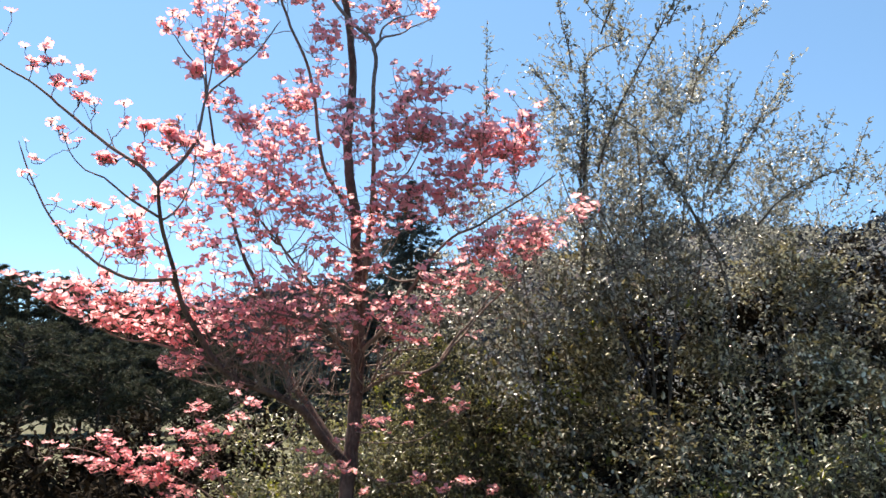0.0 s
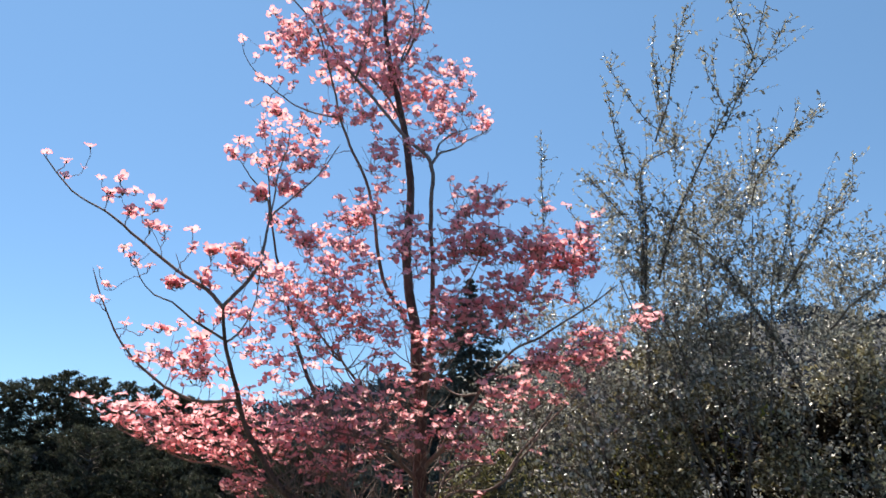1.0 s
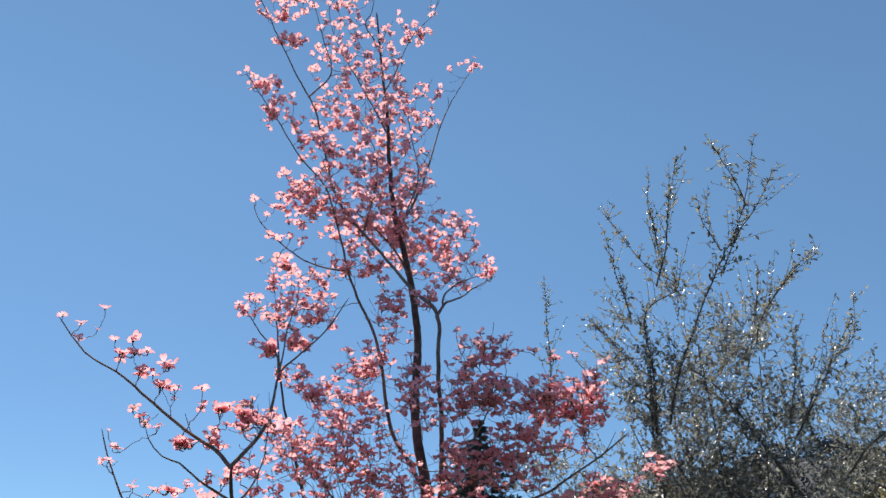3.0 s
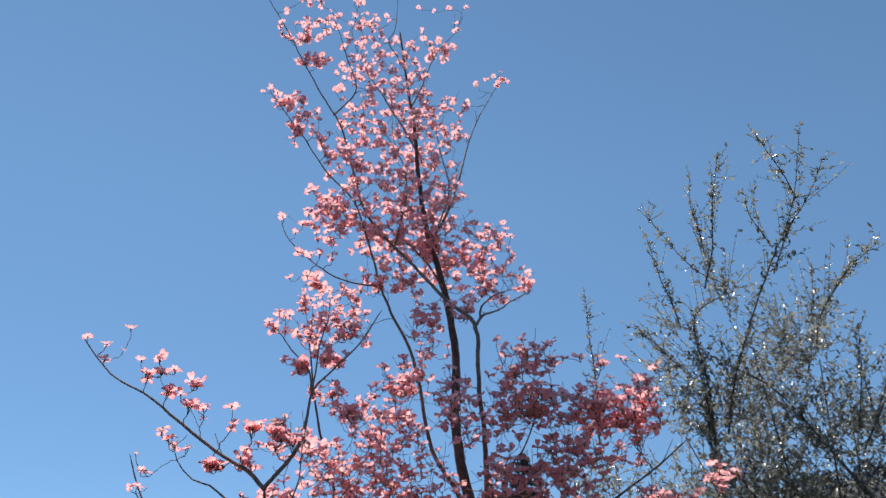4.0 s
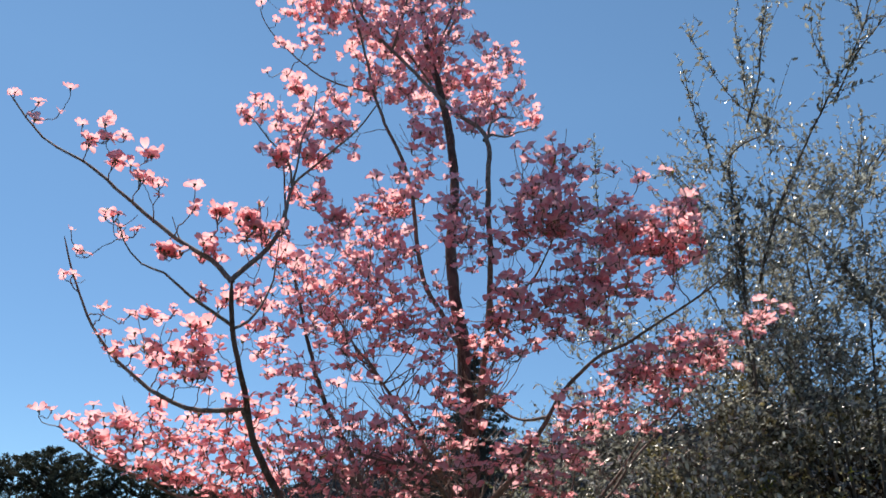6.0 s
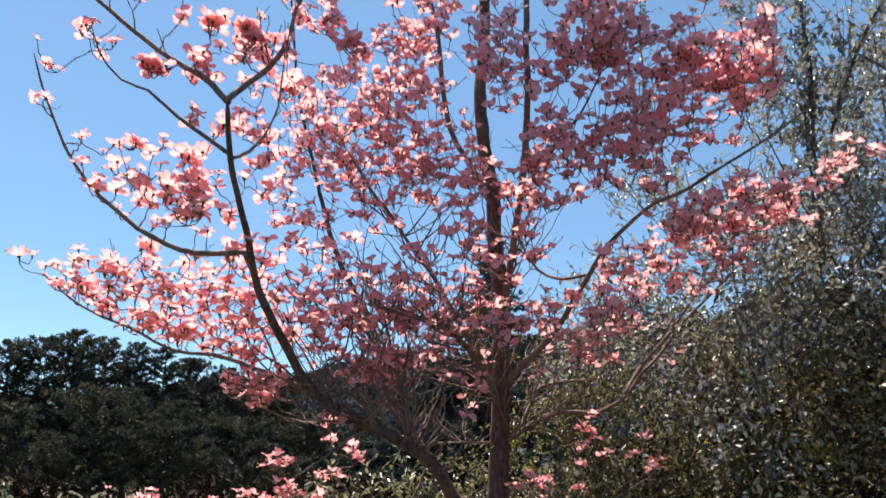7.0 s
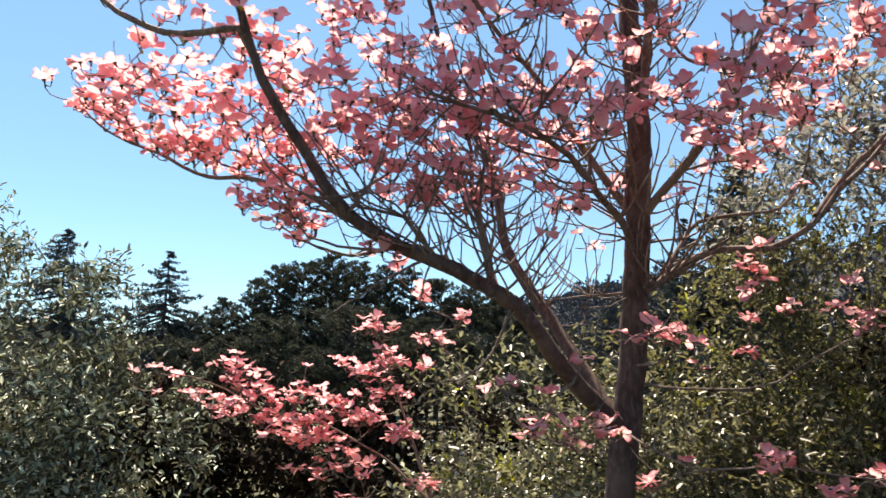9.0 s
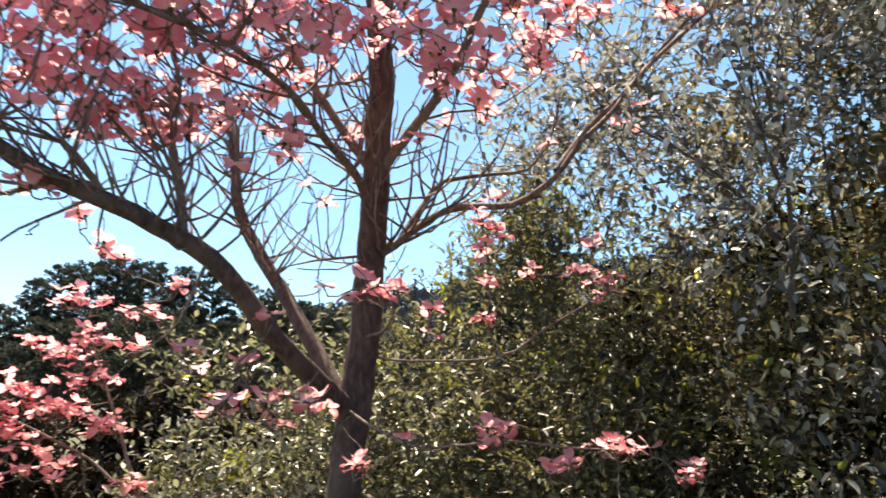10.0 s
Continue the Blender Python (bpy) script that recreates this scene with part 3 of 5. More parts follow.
spray(15, 0.52, 5.21, 3.20, 0.12, 0.30, 0.08)
spray(15, 0.43, 5.21, 3.01, 0.11, 0.30, 0.07)
spray(19, -0.26, 5.17, 2.75, 0.15, 0.30, 0.09)
spray(9, -0.37, 5.18, 2.59, 0.09, 0.20, 0.05)
spray(19, -0.08, 5.22, 2.78, 0.13, 0.30, 0.11)
spray(19, 0.10, 5.17, 2.79, 0.13, 0.30, 0.10)
spray(58, 0.30, 5.44, 2.57, 0.21, 0.36, 0.09)
spray(55, 0.54, 5.46, 2.62, 0.21, 0.36, 0.09)
spray(35, 0.74, 5.40, 2.65, 0.15, 0.36, 0.09)
spray(19, 0.99, 5.31, 2.84, 0.11, 0.24, 0.06)
spray(15, 0.58, 5.48, 2.80, 0.11, 0.24, 0.05)
spray(23, 0.19, 5.48, 2.39, 0.14, 0.30, 0.08)
spray(19, 0.00, 5.41, 2.38, 0.12, 0.30, 0.10)
spray(32, -0.18, 5.03, 2.08, 0.14, 0.30, 0.10)
spray(15, -0.18, 5.26, 1.91, 0.10, 0.18, 0.07)
spray(13, -0.00, 5.27, 2.11, 0.09, 0.24, 0.06)
spray(7, -0.42, 5.36, 2.48, 0.08, 0.20, 0.07)
spray(16, 0.45, 5.52, 2.40, 0.12, 0.30, 0.08)
spray(20, -1.57, 4.86, 1.72, 0.12, 0.18, 0.06)
spray(3, -1.31, 5.02, 1.61, 0.03, 0.05, 0.02)
spray(2, -1.23, 5.01, 1.57, 0.03, 0.05, 0.02)
spray(3, -1.26, 5.36, 1.48, 0.04, 0.05, 0.03)
spray(5, -0.67, 5.25, 1.77, 0.06, 0.10, 0.05)
spray(77, -1.19, 6.24, 7.02, 0.31, 0.42, 0.33)
spray(52, -1.63, 6.20, 7.50, 0.32, 0.36, 0.22)
spray(26, -1.73, 6.27, 8.37, 0.27, 0.24, 0.14)
spray(26, -1.52, 6.42, 8.12, 0.27, 0.36, 0.20)
spray(31, -1.19, 6.42, 7.76, 0.26, 0.36, 0.20)
spray(36, -2.21, 5.97, 8.01, 0.23, 0.18, 0.17)
spray(2, -2.31, 6.06, 8.58, 0.06, 0.06, 0.06)
spray(12, -2.14, 6.05, 8.54, 0.10, 0.08, 0.09)
spray(12, -1.96, 5.88, 7.45, 0.10, 0.08, 0.05)
spray(12, -2.15, 5.94, 7.54, 0.08, 0.08, 0.07)
spray(3, -1.87, 5.98, 8.03, 0.08, 0.10, 0.11)
spray(1, -2.66, 6.08, 8.83, 0.05, 0.05, 0.03)
spray(1, -2.48, 6.06, 8.50, 0.05, 0.05, 0.04)
spray(26, -0.88, 6.87, 8.31, 0.19, 0.18, 0.10)
spray(2, -1.04, 6.83, 8.60, 0.05, 0.05, 0.05)
spray(1, -1.11, 6.86, 9.07, 0.03, 0.03, 0.03)
spray(1, -0.93, 6.86, 8.96, 0.03, 0.03, 0.03)
spray(1, -0.74, 6.90, 9.05, 0.03, 0.03, 0.03)
spray(1, -0.57, 6.90, 9.02, 0.03, 0.03, 0.03)
spray(3, -0.64, 6.90, 8.68, 0.05, 0.05, 0.09)
spray(1, -1.31, 6.58, 9.00, 0.03, 0.03, 0.03)
spray(1, -1.38, 6.44, 8.54, 0.03, 0.03, 0.03)
spray(1, -1.76, 6.37, 8.88, 0.03, 0.03, 0.03)
spray(10, -0.25, 7.48, 8.34, 0.13, 0.10, 0.07)
spray(1, -0.52, 7.40, 8.19, 0.03, 0.03, 0.03)
spray(1, -0.63, 7.29, 7.85, 0.06, 0.05, 0.03)
spray(47, -0.86, 6.56, 6.97, 0.29, 0.36, 0.22)
spray(71, -1.40, 6.10, 6.49, 0.39, 0.42, 0.19)
spray(59, -1.01, 6.36, 6.53, 0.34, 0.42, 0.21)
spray(24, -1.64, 5.91, 6.54, 0.19, 0.30, 0.17)
spray(2, -2.16, 5.05, 6.38, 0.05, 0.05, 0.03)
spray(20, -1.99, 5.11, 6.28, 0.13, 0.12, 0.07)
spray(20, -1.87, 5.19, 6.01, 0.10, 0.12, 0.11)
spray(3, -1.80, 5.18, 6.16, 0.08, 0.10, 0.07)
spray(3, -1.69, 5.25, 6.04, 0.08, 0.10, 0.07)
spray(18, -1.61, 5.33, 5.88, 0.14, 0.18, 0.09)
spray(29, -1.49, 5.51, 5.71, 0.20, 0.30, 0.13)
spray(38, -1.30, 5.78, 5.73, 0.26, 0.36, 0.17)
spray(38, -1.11, 6.02, 5.94, 0.28, 0.36, 0.18)
spray(29, -0.83, 6.24, 6.00, 0.19, 0.36, 0.20)
spray(3, -1.80, 5.34, 5.47, 0.04, 0.05, 0.04)
spray(82, -1.53, 5.41, 5.16, 0.23, 0.30, 0.16)
spray(20, -1.68, 5.40, 5.34, 0.13, 0.18, 0.08)
spray(88, -1.04, 5.99, 5.48, 0.32, 0.42, 0.21)
spray(24, -0.77, 6.17, 5.75, 0.19, 0.30, 0.13)
spray(112, -0.96, 6.00, 5.12, 0.33, 0.42, 0.23)
spray(95, -0.65, 6.24, 5.17, 0.32, 0.42, 0.22)
spray(29, -0.33, 6.39, 5.05, 0.28, 0.36, 0.18)
spray(24, -0.35, 6.38, 5.41, 0.15, 0.18, 0.08)
spray(7, -0.13, 6.69, 5.05, 0.07, 0.08, 0.07)
spray(24, -0.46, 6.10, 4.74, 0.27, 0.30, 0.10)
spray(38, -1.26, 5.62, 5.09, 0.22, 0.30, 0.17)
spray(1, -2.01, 5.25, 5.16, 0.02, 0.03, 0.02)
spray(1, -1.83, 5.30, 5.13, 0.02, 0.03, 0.02)
spray(1, -1.88, 5.28, 5.01, 0.03, 0.03, 0.02)
spray(3, -1.79, 5.31, 4.81, 0.06, 0.06, 0.03)
spray(3, -1.64, 5.35, 4.82, 0.06, 0.06, 0.03)
spray(1, -1.93, 5.29, 4.61, 0.02, 0.03, 0.02)
spray(1, -1.85, 5.50, 4.75, 0.03, 0.03, 0.03)
spray(12, -1.82, 5.69, 4.75, 0.07, 0.10, 0.04)
spray(1, -1.46, 5.37, 4.64, 0.02, 0.03, 0.02)
spray(12, -2.11, 6.22, 4.89, 0.07, 0.10, 0.10)
spray(18, -1.89, 6.15, 4.72, 0.13, 0.18, 0.14)
spray(20, -1.99, 6.19, 4.54, 0.18, 0.18, 0.10)
spray(24, -1.51, 5.57, 4.47, 0.17, 0.24, 0.09)
spray(20, -1.41, 5.45, 4.19, 0.14, 0.18, 0.11)
spray(3, -1.74, 4.82, 4.05, 0.05, 0.06, 0.03)
spray(2, -1.85, 4.87, 3.98, 0.03, 0.04, 0.02)
spray(6, -1.57, 4.75, 3.62, 0.04, 0.05, 0.04)
spray(16, -1.45, 4.96, 3.76, 0.11, 0.12, 0.06)
spray(16, -1.41, 4.95, 3.51, 0.13, 0.12, 0.04)
spray(10, -1.29, 4.95, 3.34, 0.05, 0.06, 0.03)
spray(3, -1.44, 4.94, 3.40, 0.06, 0.08, 0.03)
spray(46, -1.07, 5.44, 3.73, 0.17, 0.24, 0.13)
spray(24, -0.85, 5.51, 4.24, 0.12, 0.18, 0.11)
spray(24, -1.23, 5.55, 4.61, 0.15, 0.18, 0.07)
spray(15, -1.03, 5.71, 4.64, 0.10, 0.18, 0.07)
spray(12, -0.58, 5.32, 4.20, 0.10, 0.15, 0.06)
spray(16, -0.84, 5.58, 4.05, 0.14, 0.18, 0.07)
spray(1, -0.30, 4.97, 3.76, 0.02, 0.03, 0.02)
spray(26, -0.14, 4.87, 3.57, 0.16, 0.24, 0.08)
spray(21, 0.00, 4.89, 3.57, 0.11, 0.18, 0.08)
spray(2, 0.23, 4.95, 3.60, 0.04, 0.06, 0.03)
spray(3, 0.36, 4.87, 3.51, 0.03, 0.05, 0.03)
spray(2, 0.49, 4.76, 3.48, 0.03, 0.05, 0.02)
spray(2, 0.72, 5.21, 3.55, 0.03, 0.06, 0.03)
spray(49, 0.23, 5.05, 3.27, 0.19, 0.30, 0.10)
spray(44, 0.47, 5.11, 3.21, 0.19, 0.24, 0.10)
spray(21, 0.60, 5.09, 3.34, 0.11, 0.18, 0.08)
spray(44, -0.16, 4.93, 3.29, 0.20, 0.30, 0.10)
spray(37, -0.59, 5.07, 3.30, 0.19, 0.30, 0.15)
spray(46, -1.10, 5.32, 3.28, 0.23, 0.36, 0.11)
spray(24, -1.53, 4.85, 3.10, 0.18, 0.24, 0.08)
spray(6, -1.34, 4.97, 2.00, 0.08, 0.30, 0.06)
spray(7, -1.29, 5.04, 2.04, 0.08, 0.30, 0.06)
spray(7, -1.17, 5.07, 2.01, 0.09, 0.30, 0.06)
spray(4, -1.34, 5.07, 1.91, 0.09, 0.30, 0.06)
spray(7, -1.12, 5.11, 1.90, 0.09, 0.30, 0.06)
spray(7, -1.06, 5.18, 1.80, 0.09, 0.30, 0.06)
spray(5, -1.23, 5.11, 1.83, 0.09, 0.30, 0.06)
spray(6, -0.97, 5.11, 1.90, 0.09, 0.30, 0.06)
spray(5, -0.93, 5.44, 1.95, 0.10, 0.30, 0.07)
spray(5, -0.84, 5.50, 2.15, 0.09, 0.30, 0.06)
spray(5, -0.69, 5.51, 2.20, 0.09, 0.30, 0.06)
spray(7, -0.59, 5.50, 2.26, 0.09, 0.30, 0.06)
spray(5, -0.92, 5.34, 2.14, 0.09, 0.30, 0.06)
spray(3, -0.85, 5.68, 1.95, 0.10, 0.30, 0.07)
spray(2, -0.70, 5.82, 1.99, 0.10, 0.30, 0.07)
spray(2, -0.67, 5.65, 1.72, 0.10, 0.30, 0.07)
spray(3, -1.20, 5.19, 1.80, 0.09, 0.30, 0.06)
spray(5, -0.38, 5.36, 2.18, 0.05, 0.20, 0.04)
spray(5, -0.38, 5.48, 2.11, 0.05, 0.20, 0.04)
spray(2, -0.34, 5.47, 2.16, 0.05, 0.20, 0.04)
spray(2, -0.27, 5.67, 2.24, 0.06, 0.20, 0.05)
spray(2, -0.23, 5.68, 2.16, 0.06, 0.20, 0.05)
spray(3, -0.09, 5.76, 2.23, 0.06, 0.20, 0.05)
spray(3, -0.02, 5.76, 2.17, 0.06, 0.20, 0.05)
spray(3, 0.11, 5.75, 2.28, 0.06, 0.20, 0.05)
spray(3, 0.15, 5.76, 2.17, 0.06, 0.20, 0.05)
spray(3, -0.05, 5.76, 2.34, 0.06, 0.20, 0.05)
spray(2, -0.20, 5.89, 2.14, 0.06, 0.20, 0.05)
spray(1, 0.03, 5.88, 2.00, 0.06, 0.20, 0.05)
spray(2, -0.29, 5.92, 1.99, 0.06, 0.20, 0.05)
spray(2, 0.26, 5.85, 2.00, 0.06, 0.20, 0.05)
spray(2, -0.44, 5.50, 1.89, 0.05, 0.20, 0.04)
spray(2, 0.04, 5.76, 2.32, 0.06, 0.20, 0.05)
spray(1, -2.92, 5.59, 1.17, 0.03, 0.05, 0.02)
spray(2, -2.75, 5.66, 1.19, 0.03, 0.05, 0.02)
spray(1, -2.77, 5.64, 1.09, 0.03, 0.05, 0.02)
spray(1, -2.63, 5.72, 1.27, 0.03, 0.05, 0.02)
spray(3, -2.68, 5.69, 1.15, 0.03, 0.05, 0.02)
spray(9, -2.44, 5.81, 1.24, 0.07, 0.14, 0.04)
spray(11, -2.37, 5.84, 1.17, 0.07, 0.14, 0.04)
spray(8, -2.58, 5.73, 1.07, 0.07, 0.14, 0.04)
spray(15, -2.46, 5.79, 1.02, 0.07, 0.14, 0.04)
spray(16, -2.30, 5.87, 1.10, 0.07, 0.14, 0.04)
spray(16, -2.14, 5.95, 1.11, 0.07, 0.14, 0.04)
spray(18, -1.99, 6.02, 1.07, 0.07, 0.14, 0.04)
spray(18, -1.89, 6.07, 1.00, 0.07, 0.14, 0.04)
spray(18, -2.10, 5.96, 0.99, 0.07, 0.14, 0.04)
spray(14, -2.29, 5.87, 0.98, 0.07, 0.14, 0.04)
spray(16, -2.07, 5.97, 0.91, 0.07, 0.14, 0.04)
spray(14, -2.18, 5.92, 0.91, 0.07, 0.14, 0.04)
spray(9, -2.00, 6.01, 0.82, 0.07, 0.14, 0.04)
spray(7, -2.08, 5.96, 0.76, 0.07, 0.14, 0.04)
spray(7, -1.90, 6.05, 0.77, 0.07, 0.14, 0.04)
spray(8, -1.96, 6.04, 1.25, 0.07, 0.14, 0.04)
spray(1, -2.12, 5.96, 1.22, 0.03, 0.05, 0.02)
spray(14, -1.85, 6.09, 1.43, 0.07, 0.14, 0.04)
spray(15, -1.78, 6.09, 1.29, 0.07, 0.14, 0.04)
spray(11, -1.88, 6.08, 1.21, 0.07, 0.14, 0.04)
spray(3, -1.35, 5.95, 1.47, 0.03, 0.05, 0.02)
spray(7, -1.49, 5.95, 1.37, 0.07, 0.14, 0.04)
spray(1, -1.24, 5.95, 1.19, 0.03, 0.05, 0.02)
spray(14, -1.71, 6.09, 0.95, 0.07, 0.14, 0.04)
spray(7, -1.59, 6.09, 0.73, 0.07, 0.14, 0.04)
spray(7, -1.91, 6.05, 0.64, 0.07, 0.14, 0.04)
spray(8, -1.77, 6.09, 1.12, 0.07, 0.14, 0.04)
spray(3, -1.61, 6.09, 1.25, 0.03, 0.05, 0.02)
spray(2, -1.48, 5.76, 1.54, 0.02, 0.05, 0.02)
spray(2, -1.39, 5.40, 1.61, 0.02, 0.05, 0.02)
spray(2, -0.51, 5.29, 1.36, 0.02, 0.03, 0.01)
spray(5, -0.40, 5.32, 1.36, 0.03, 0.04, 0.02)
spray(1, -0.71, 5.01, 1.65, 0.01, 0.03, 0.01)
spray(18, -0.70, 5.30, 1.05, 0.14, 0.14, 0.04)
spray(1, -0.65, 5.42, 1.12, 0.02, 0.05, 0.01)
spray(2, -0.86, 5.15, 1.19, 0.02, 0.05, 0.02)
spray(2, -0.75, 5.27, 1.18, 0.02, 0.05, 0.02)
spray(3, -0.44, 5.33, 0.91, 0.04, 0.05, 0.02)
spray(2, -0.14, 5.60, 1.69, 0.02, 0.05, 0.02)
spray(3, -0.22, 5.60, 1.63, 0.04, 0.06, 0.02)
spray(2, -0.17, 5.70, 1.61, 0.02, 0.05, 0.02)
spray(3, -0.20, 5.85, 1.46, 0.03, 0.06, 0.02)
spray(3, -0.07, 5.96, 1.52, 0.03, 0.06, 0.02)
spray(2, 0.14, 5.93, 1.59, 0.01, 0.04, 0.02)
spray(6, 0.19, 5.92, 1.47, 0.04, 0.08, 0.04)
spray(2, 0.07, 5.93, 1.51, 0.03, 0.05, 0.01)
spray(3, -0.20, 5.82, 1.35, 0.03, 0.05, 0.01)
spray(2, -0.38, 5.79, 1.37, 0.02, 0.05, 0.01)
spray(2, -0.35, 5.77, 1.29, 0.03, 0.05, 0.01)
spray(8, -0.11, 5.40, 1.00, 0.05, 0.08, 0.03)
spray(2, -0.36, 5.42, 0.98, 0.02, 0.06, 0.02)
spray(9, 0.20, 5.50, 0.98, 0.07, 0.10, 0.02)
spray(6, 0.07, 5.40, 0.93, 0.05, 0.08, 0.02)
spray(5, 0.41, 5.60, 0.92, 0.05, 0.08, 0.02)
spray(1, -0.52, 5.17, 1.37, 0.02, 0.03, 0.02)
spray(3, -0.46, 5.33, 1.38, 0.04, 0.06, 0.03)
spray(3, -0.18, 5.69, 1.57, 0.05, 0.08, 0.02)
spray(3, 0.15, 5.63, 1.46, 0.04, 0.08, 0.02)
spray(1, -0.59, 5.05, 1.27, 0.01, 0.03, 0.01)
spray(12, -1.55, 5.40, 3.06, 0.13, 0.26, 0.10)
spray(12, -1.36, 5.40, 2.90, 0.13, 0.26, 0.10)
spray(12, -1.13, 5.40, 2.95, 0.13, 0.26, 0.10)
spray(12, -0.96, 5.40, 3.08, 0.13, 0.26, 0.10)
spray(9, -1.29, 5.40, 2.65, 0.13, 0.26, 0.10)
spray(12, -1.01, 5.40, 2.80, 0.13, 0.26, 0.10)
spray(9, -0.66, 5.40, 2.53, 0.13, 0.26, 0.10)
spray(12, -0.44, 5.40, 2.79, 0.13, 0.26, 0.10)
spray(12, -0.32, 5.40, 3.03, 0.13, 0.26, 0.10)
spray(9, -1.52, 5.40, 2.53, 0.13, 0.26, 0.10)
spray(10, -0.46, 5.40, 2.47, 0.13, 0.26, 0.10)
spray(6, -1.29, 5.15, 2.20, 0.14, 0.26, 0.05)
spray(6, -1.05, 5.15, 2.09, 0.14, 0.26, 0.05)
spray(6, -0.82, 5.15, 2.01, 0.14, 0.26, 0.05)
spray(6, -0.60, 5.15, 2.09, 0.14, 0.26, 0.05)
spray(6, -1.12, 5.15, 1.86, 0.14, 0.26, 0.05)
spray(6, -0.89, 5.15, 1.79, 0.14, 0.26, 0.05)
spray(6, -1.51, 5.15, 2.01, 0.14, 0.26, 0.05)
spray(6, -1.67, 5.15, 2.16, 0.14, 0.26, 0.05)
spray(5, -1.63, 4.97, 1.86, 0.08, 0.12, 0.04)
spray(4, -1.55, 4.96, 1.84, 0.08, 0.12, 0.04)
spray(5, -1.79, 4.98, 1.91, 0.08, 0.12, 0.04)
spray(5, -1.71, 4.97, 1.89, 0.08, 0.12, 0.04)
spray(5, -1.99, 4.99, 1.93, 0.08, 0.12, 0.04)
spray(5, -1.89, 4.99, 1.92, 0.08, 0.12, 0.04)
spray(5, -2.20, 4.95, 2.03, 0.08, 0.12, 0.04)
spray(5, -2.10, 4.97, 1.98, 0.08, 0.12, 0.04)
spray(5, -2.43, 4.92, 2.12, 0.08, 0.12, 0.04)
spray(5, -2.32, 4.94, 2.07, 0.08, 0.12, 0.04)
spray(5, -2.62, 4.91, 2.26, 0.08, 0.12, 0.04)
spray(5, -2.53, 4.92, 2.19, 0.08, 0.12, 0.04)


def grow_twigs():
    """Joins every blossom to the nearest wood by a thin twig that turns up at its end; gives the blossoms' stand."""
    tips = np.array(TIPS)
    cap = len(NODES) + 9 * len(tips) + 20000
    nodes, dirs, rad = np.zeros((cap, 3)), np.zeros((cap, 3)), np.zeros(cap)
    m = len(NODES)
    nodes[:m], dirs[:m], rad[:m] = NODES, NODE_DIR, NODE_R
    first = np.array([np.min(np.linalg.norm(nodes[:m] - p, axis=1)) for p in tips])
    bag, stands = Bag(), []
    for k in np.argsort(first):
        p = tips[k]
        d = p - nodes[:m]
        dist = np.linalg.norm(d, axis=1)
        cost = dist - 0.35 * d[:, 2] + 0.25 * np.maximum(0, 0.06 - dist) * 10
        i = int(np.argmin(cost))
        length = dist[i]
        end = unit(np.array((0, 0, 1.2)) + 0.3 * unit(d[i]) + rng.normal(0, 0.3, 3))
        begin = unit(0.55 * dirs[i] + 0.9 * unit(d[i] * (1, 1, 0.4)) + rng.normal(0, 0.2, 3))
        a, b = nodes[i], nodes[i] + begin * length * 0.45
        c = p - end * (0.03 + length * 0.36)
        n = 9 if length > 0.2 else 7
        t = np.linspace(0, 1, n)[:, None]
        line = a * (1 - t) ** 3 + 3 * b * t * (1 - t) ** 2 + 3 * c * t * t * (1 - t) + p * t ** 3
        line[1:-1] += rng.normal(0, 0.002 + 0.007 * min(length, 0.6), (n - 2, 3))
        r0 = min(0.75 * rad[i], 0.0030 + 0.006 * length)
        r = np.linspace(max(r0, 0.0024), 0.0021, n)
        tube(bag, line, r, 4)
        nodes[m:m + n - 1], rad[m:m + n - 1] = line[1:], r[1:]
        dirs[m:m + n - 1] = unit(np.gradient(line, axis=0))[1:]
        m += n - 1
        stands.append((p, end))
    # long bare twigs under the crown, each with side twigs
    low = np.flatnonzero((np.arange(cap) < len(NODES)) & (nodes[:, 0] > -1.5) & (nodes[:, 0] < -0.4) & (nodes[:, 1] > 4.9) & (nodes[:, 2] < 2.6) & (nodes[:, 2] > 1.45) & (rad > 0.004))
    for _ in range(300):
        i = int(rng.choice(low))
        go = unit(0.35 * dirs[i] + ball(1)[0] * (1, 1, 0.5) + np.array((0, 0, 0.1)))
        p, length = nodes[i].copy(), rng.uniform(0.2, 0.6)
        n = int(length / 0.05)
        line = [p]
        for k in range(n):
            go = unit(go + np.array((0, 0, 0.12)) + rng.normal(0, 0.15, 3))
            line.append(line[-1] + go * 0.05)
        line = np.array(line)
        r = np.linspace(min(0.6 * rad[i], 0.0035 + 0.005 * length), 0.0018, n + 1)
        tube(bag, line, r, 4)
        if m + n < cap - 1300:
            nodes[m:m + n], rad[m:m + n], dirs[m:m + n] = line[1:], r[1:], unit(np.gradient(line, axis=0))[1:]
            m += n
    # bare side twigs between the blossoms
    grown = m
    for _ in range(3400):
        i = int(rng.integers(0, grown))
        if (nodes[i, 2] > 3.2 and rng.random() < 0.4) or (nodes[i, 0] < -1.5 and rng.random() < 0.85) or (nodes[i, 0] > -0.45 and nodes[i, 2] < 2.6 and rng.random() < 0.45):
            continue
        length = rng.uniform(0.05, 0.2)
        go = unit(0.5 * dirs[i] + ball(1)[0] + np.array((0, 0, 0.25)))
        turn = unit(go + np.array((0, 0, 0.9)))
        t = np.linspace(0, 1, 5)[:, None]
        line = nodes[i] + length * (go * t * (1 - 0.5 * t) + turn * 0.5 * t * t)
        line[1:] += rng.normal(0, 0.004, (4, 3))
        tube(bag, line, np.linspace(min(0.7 * rad[i], 0.0035), 0.0018, 5), 4)
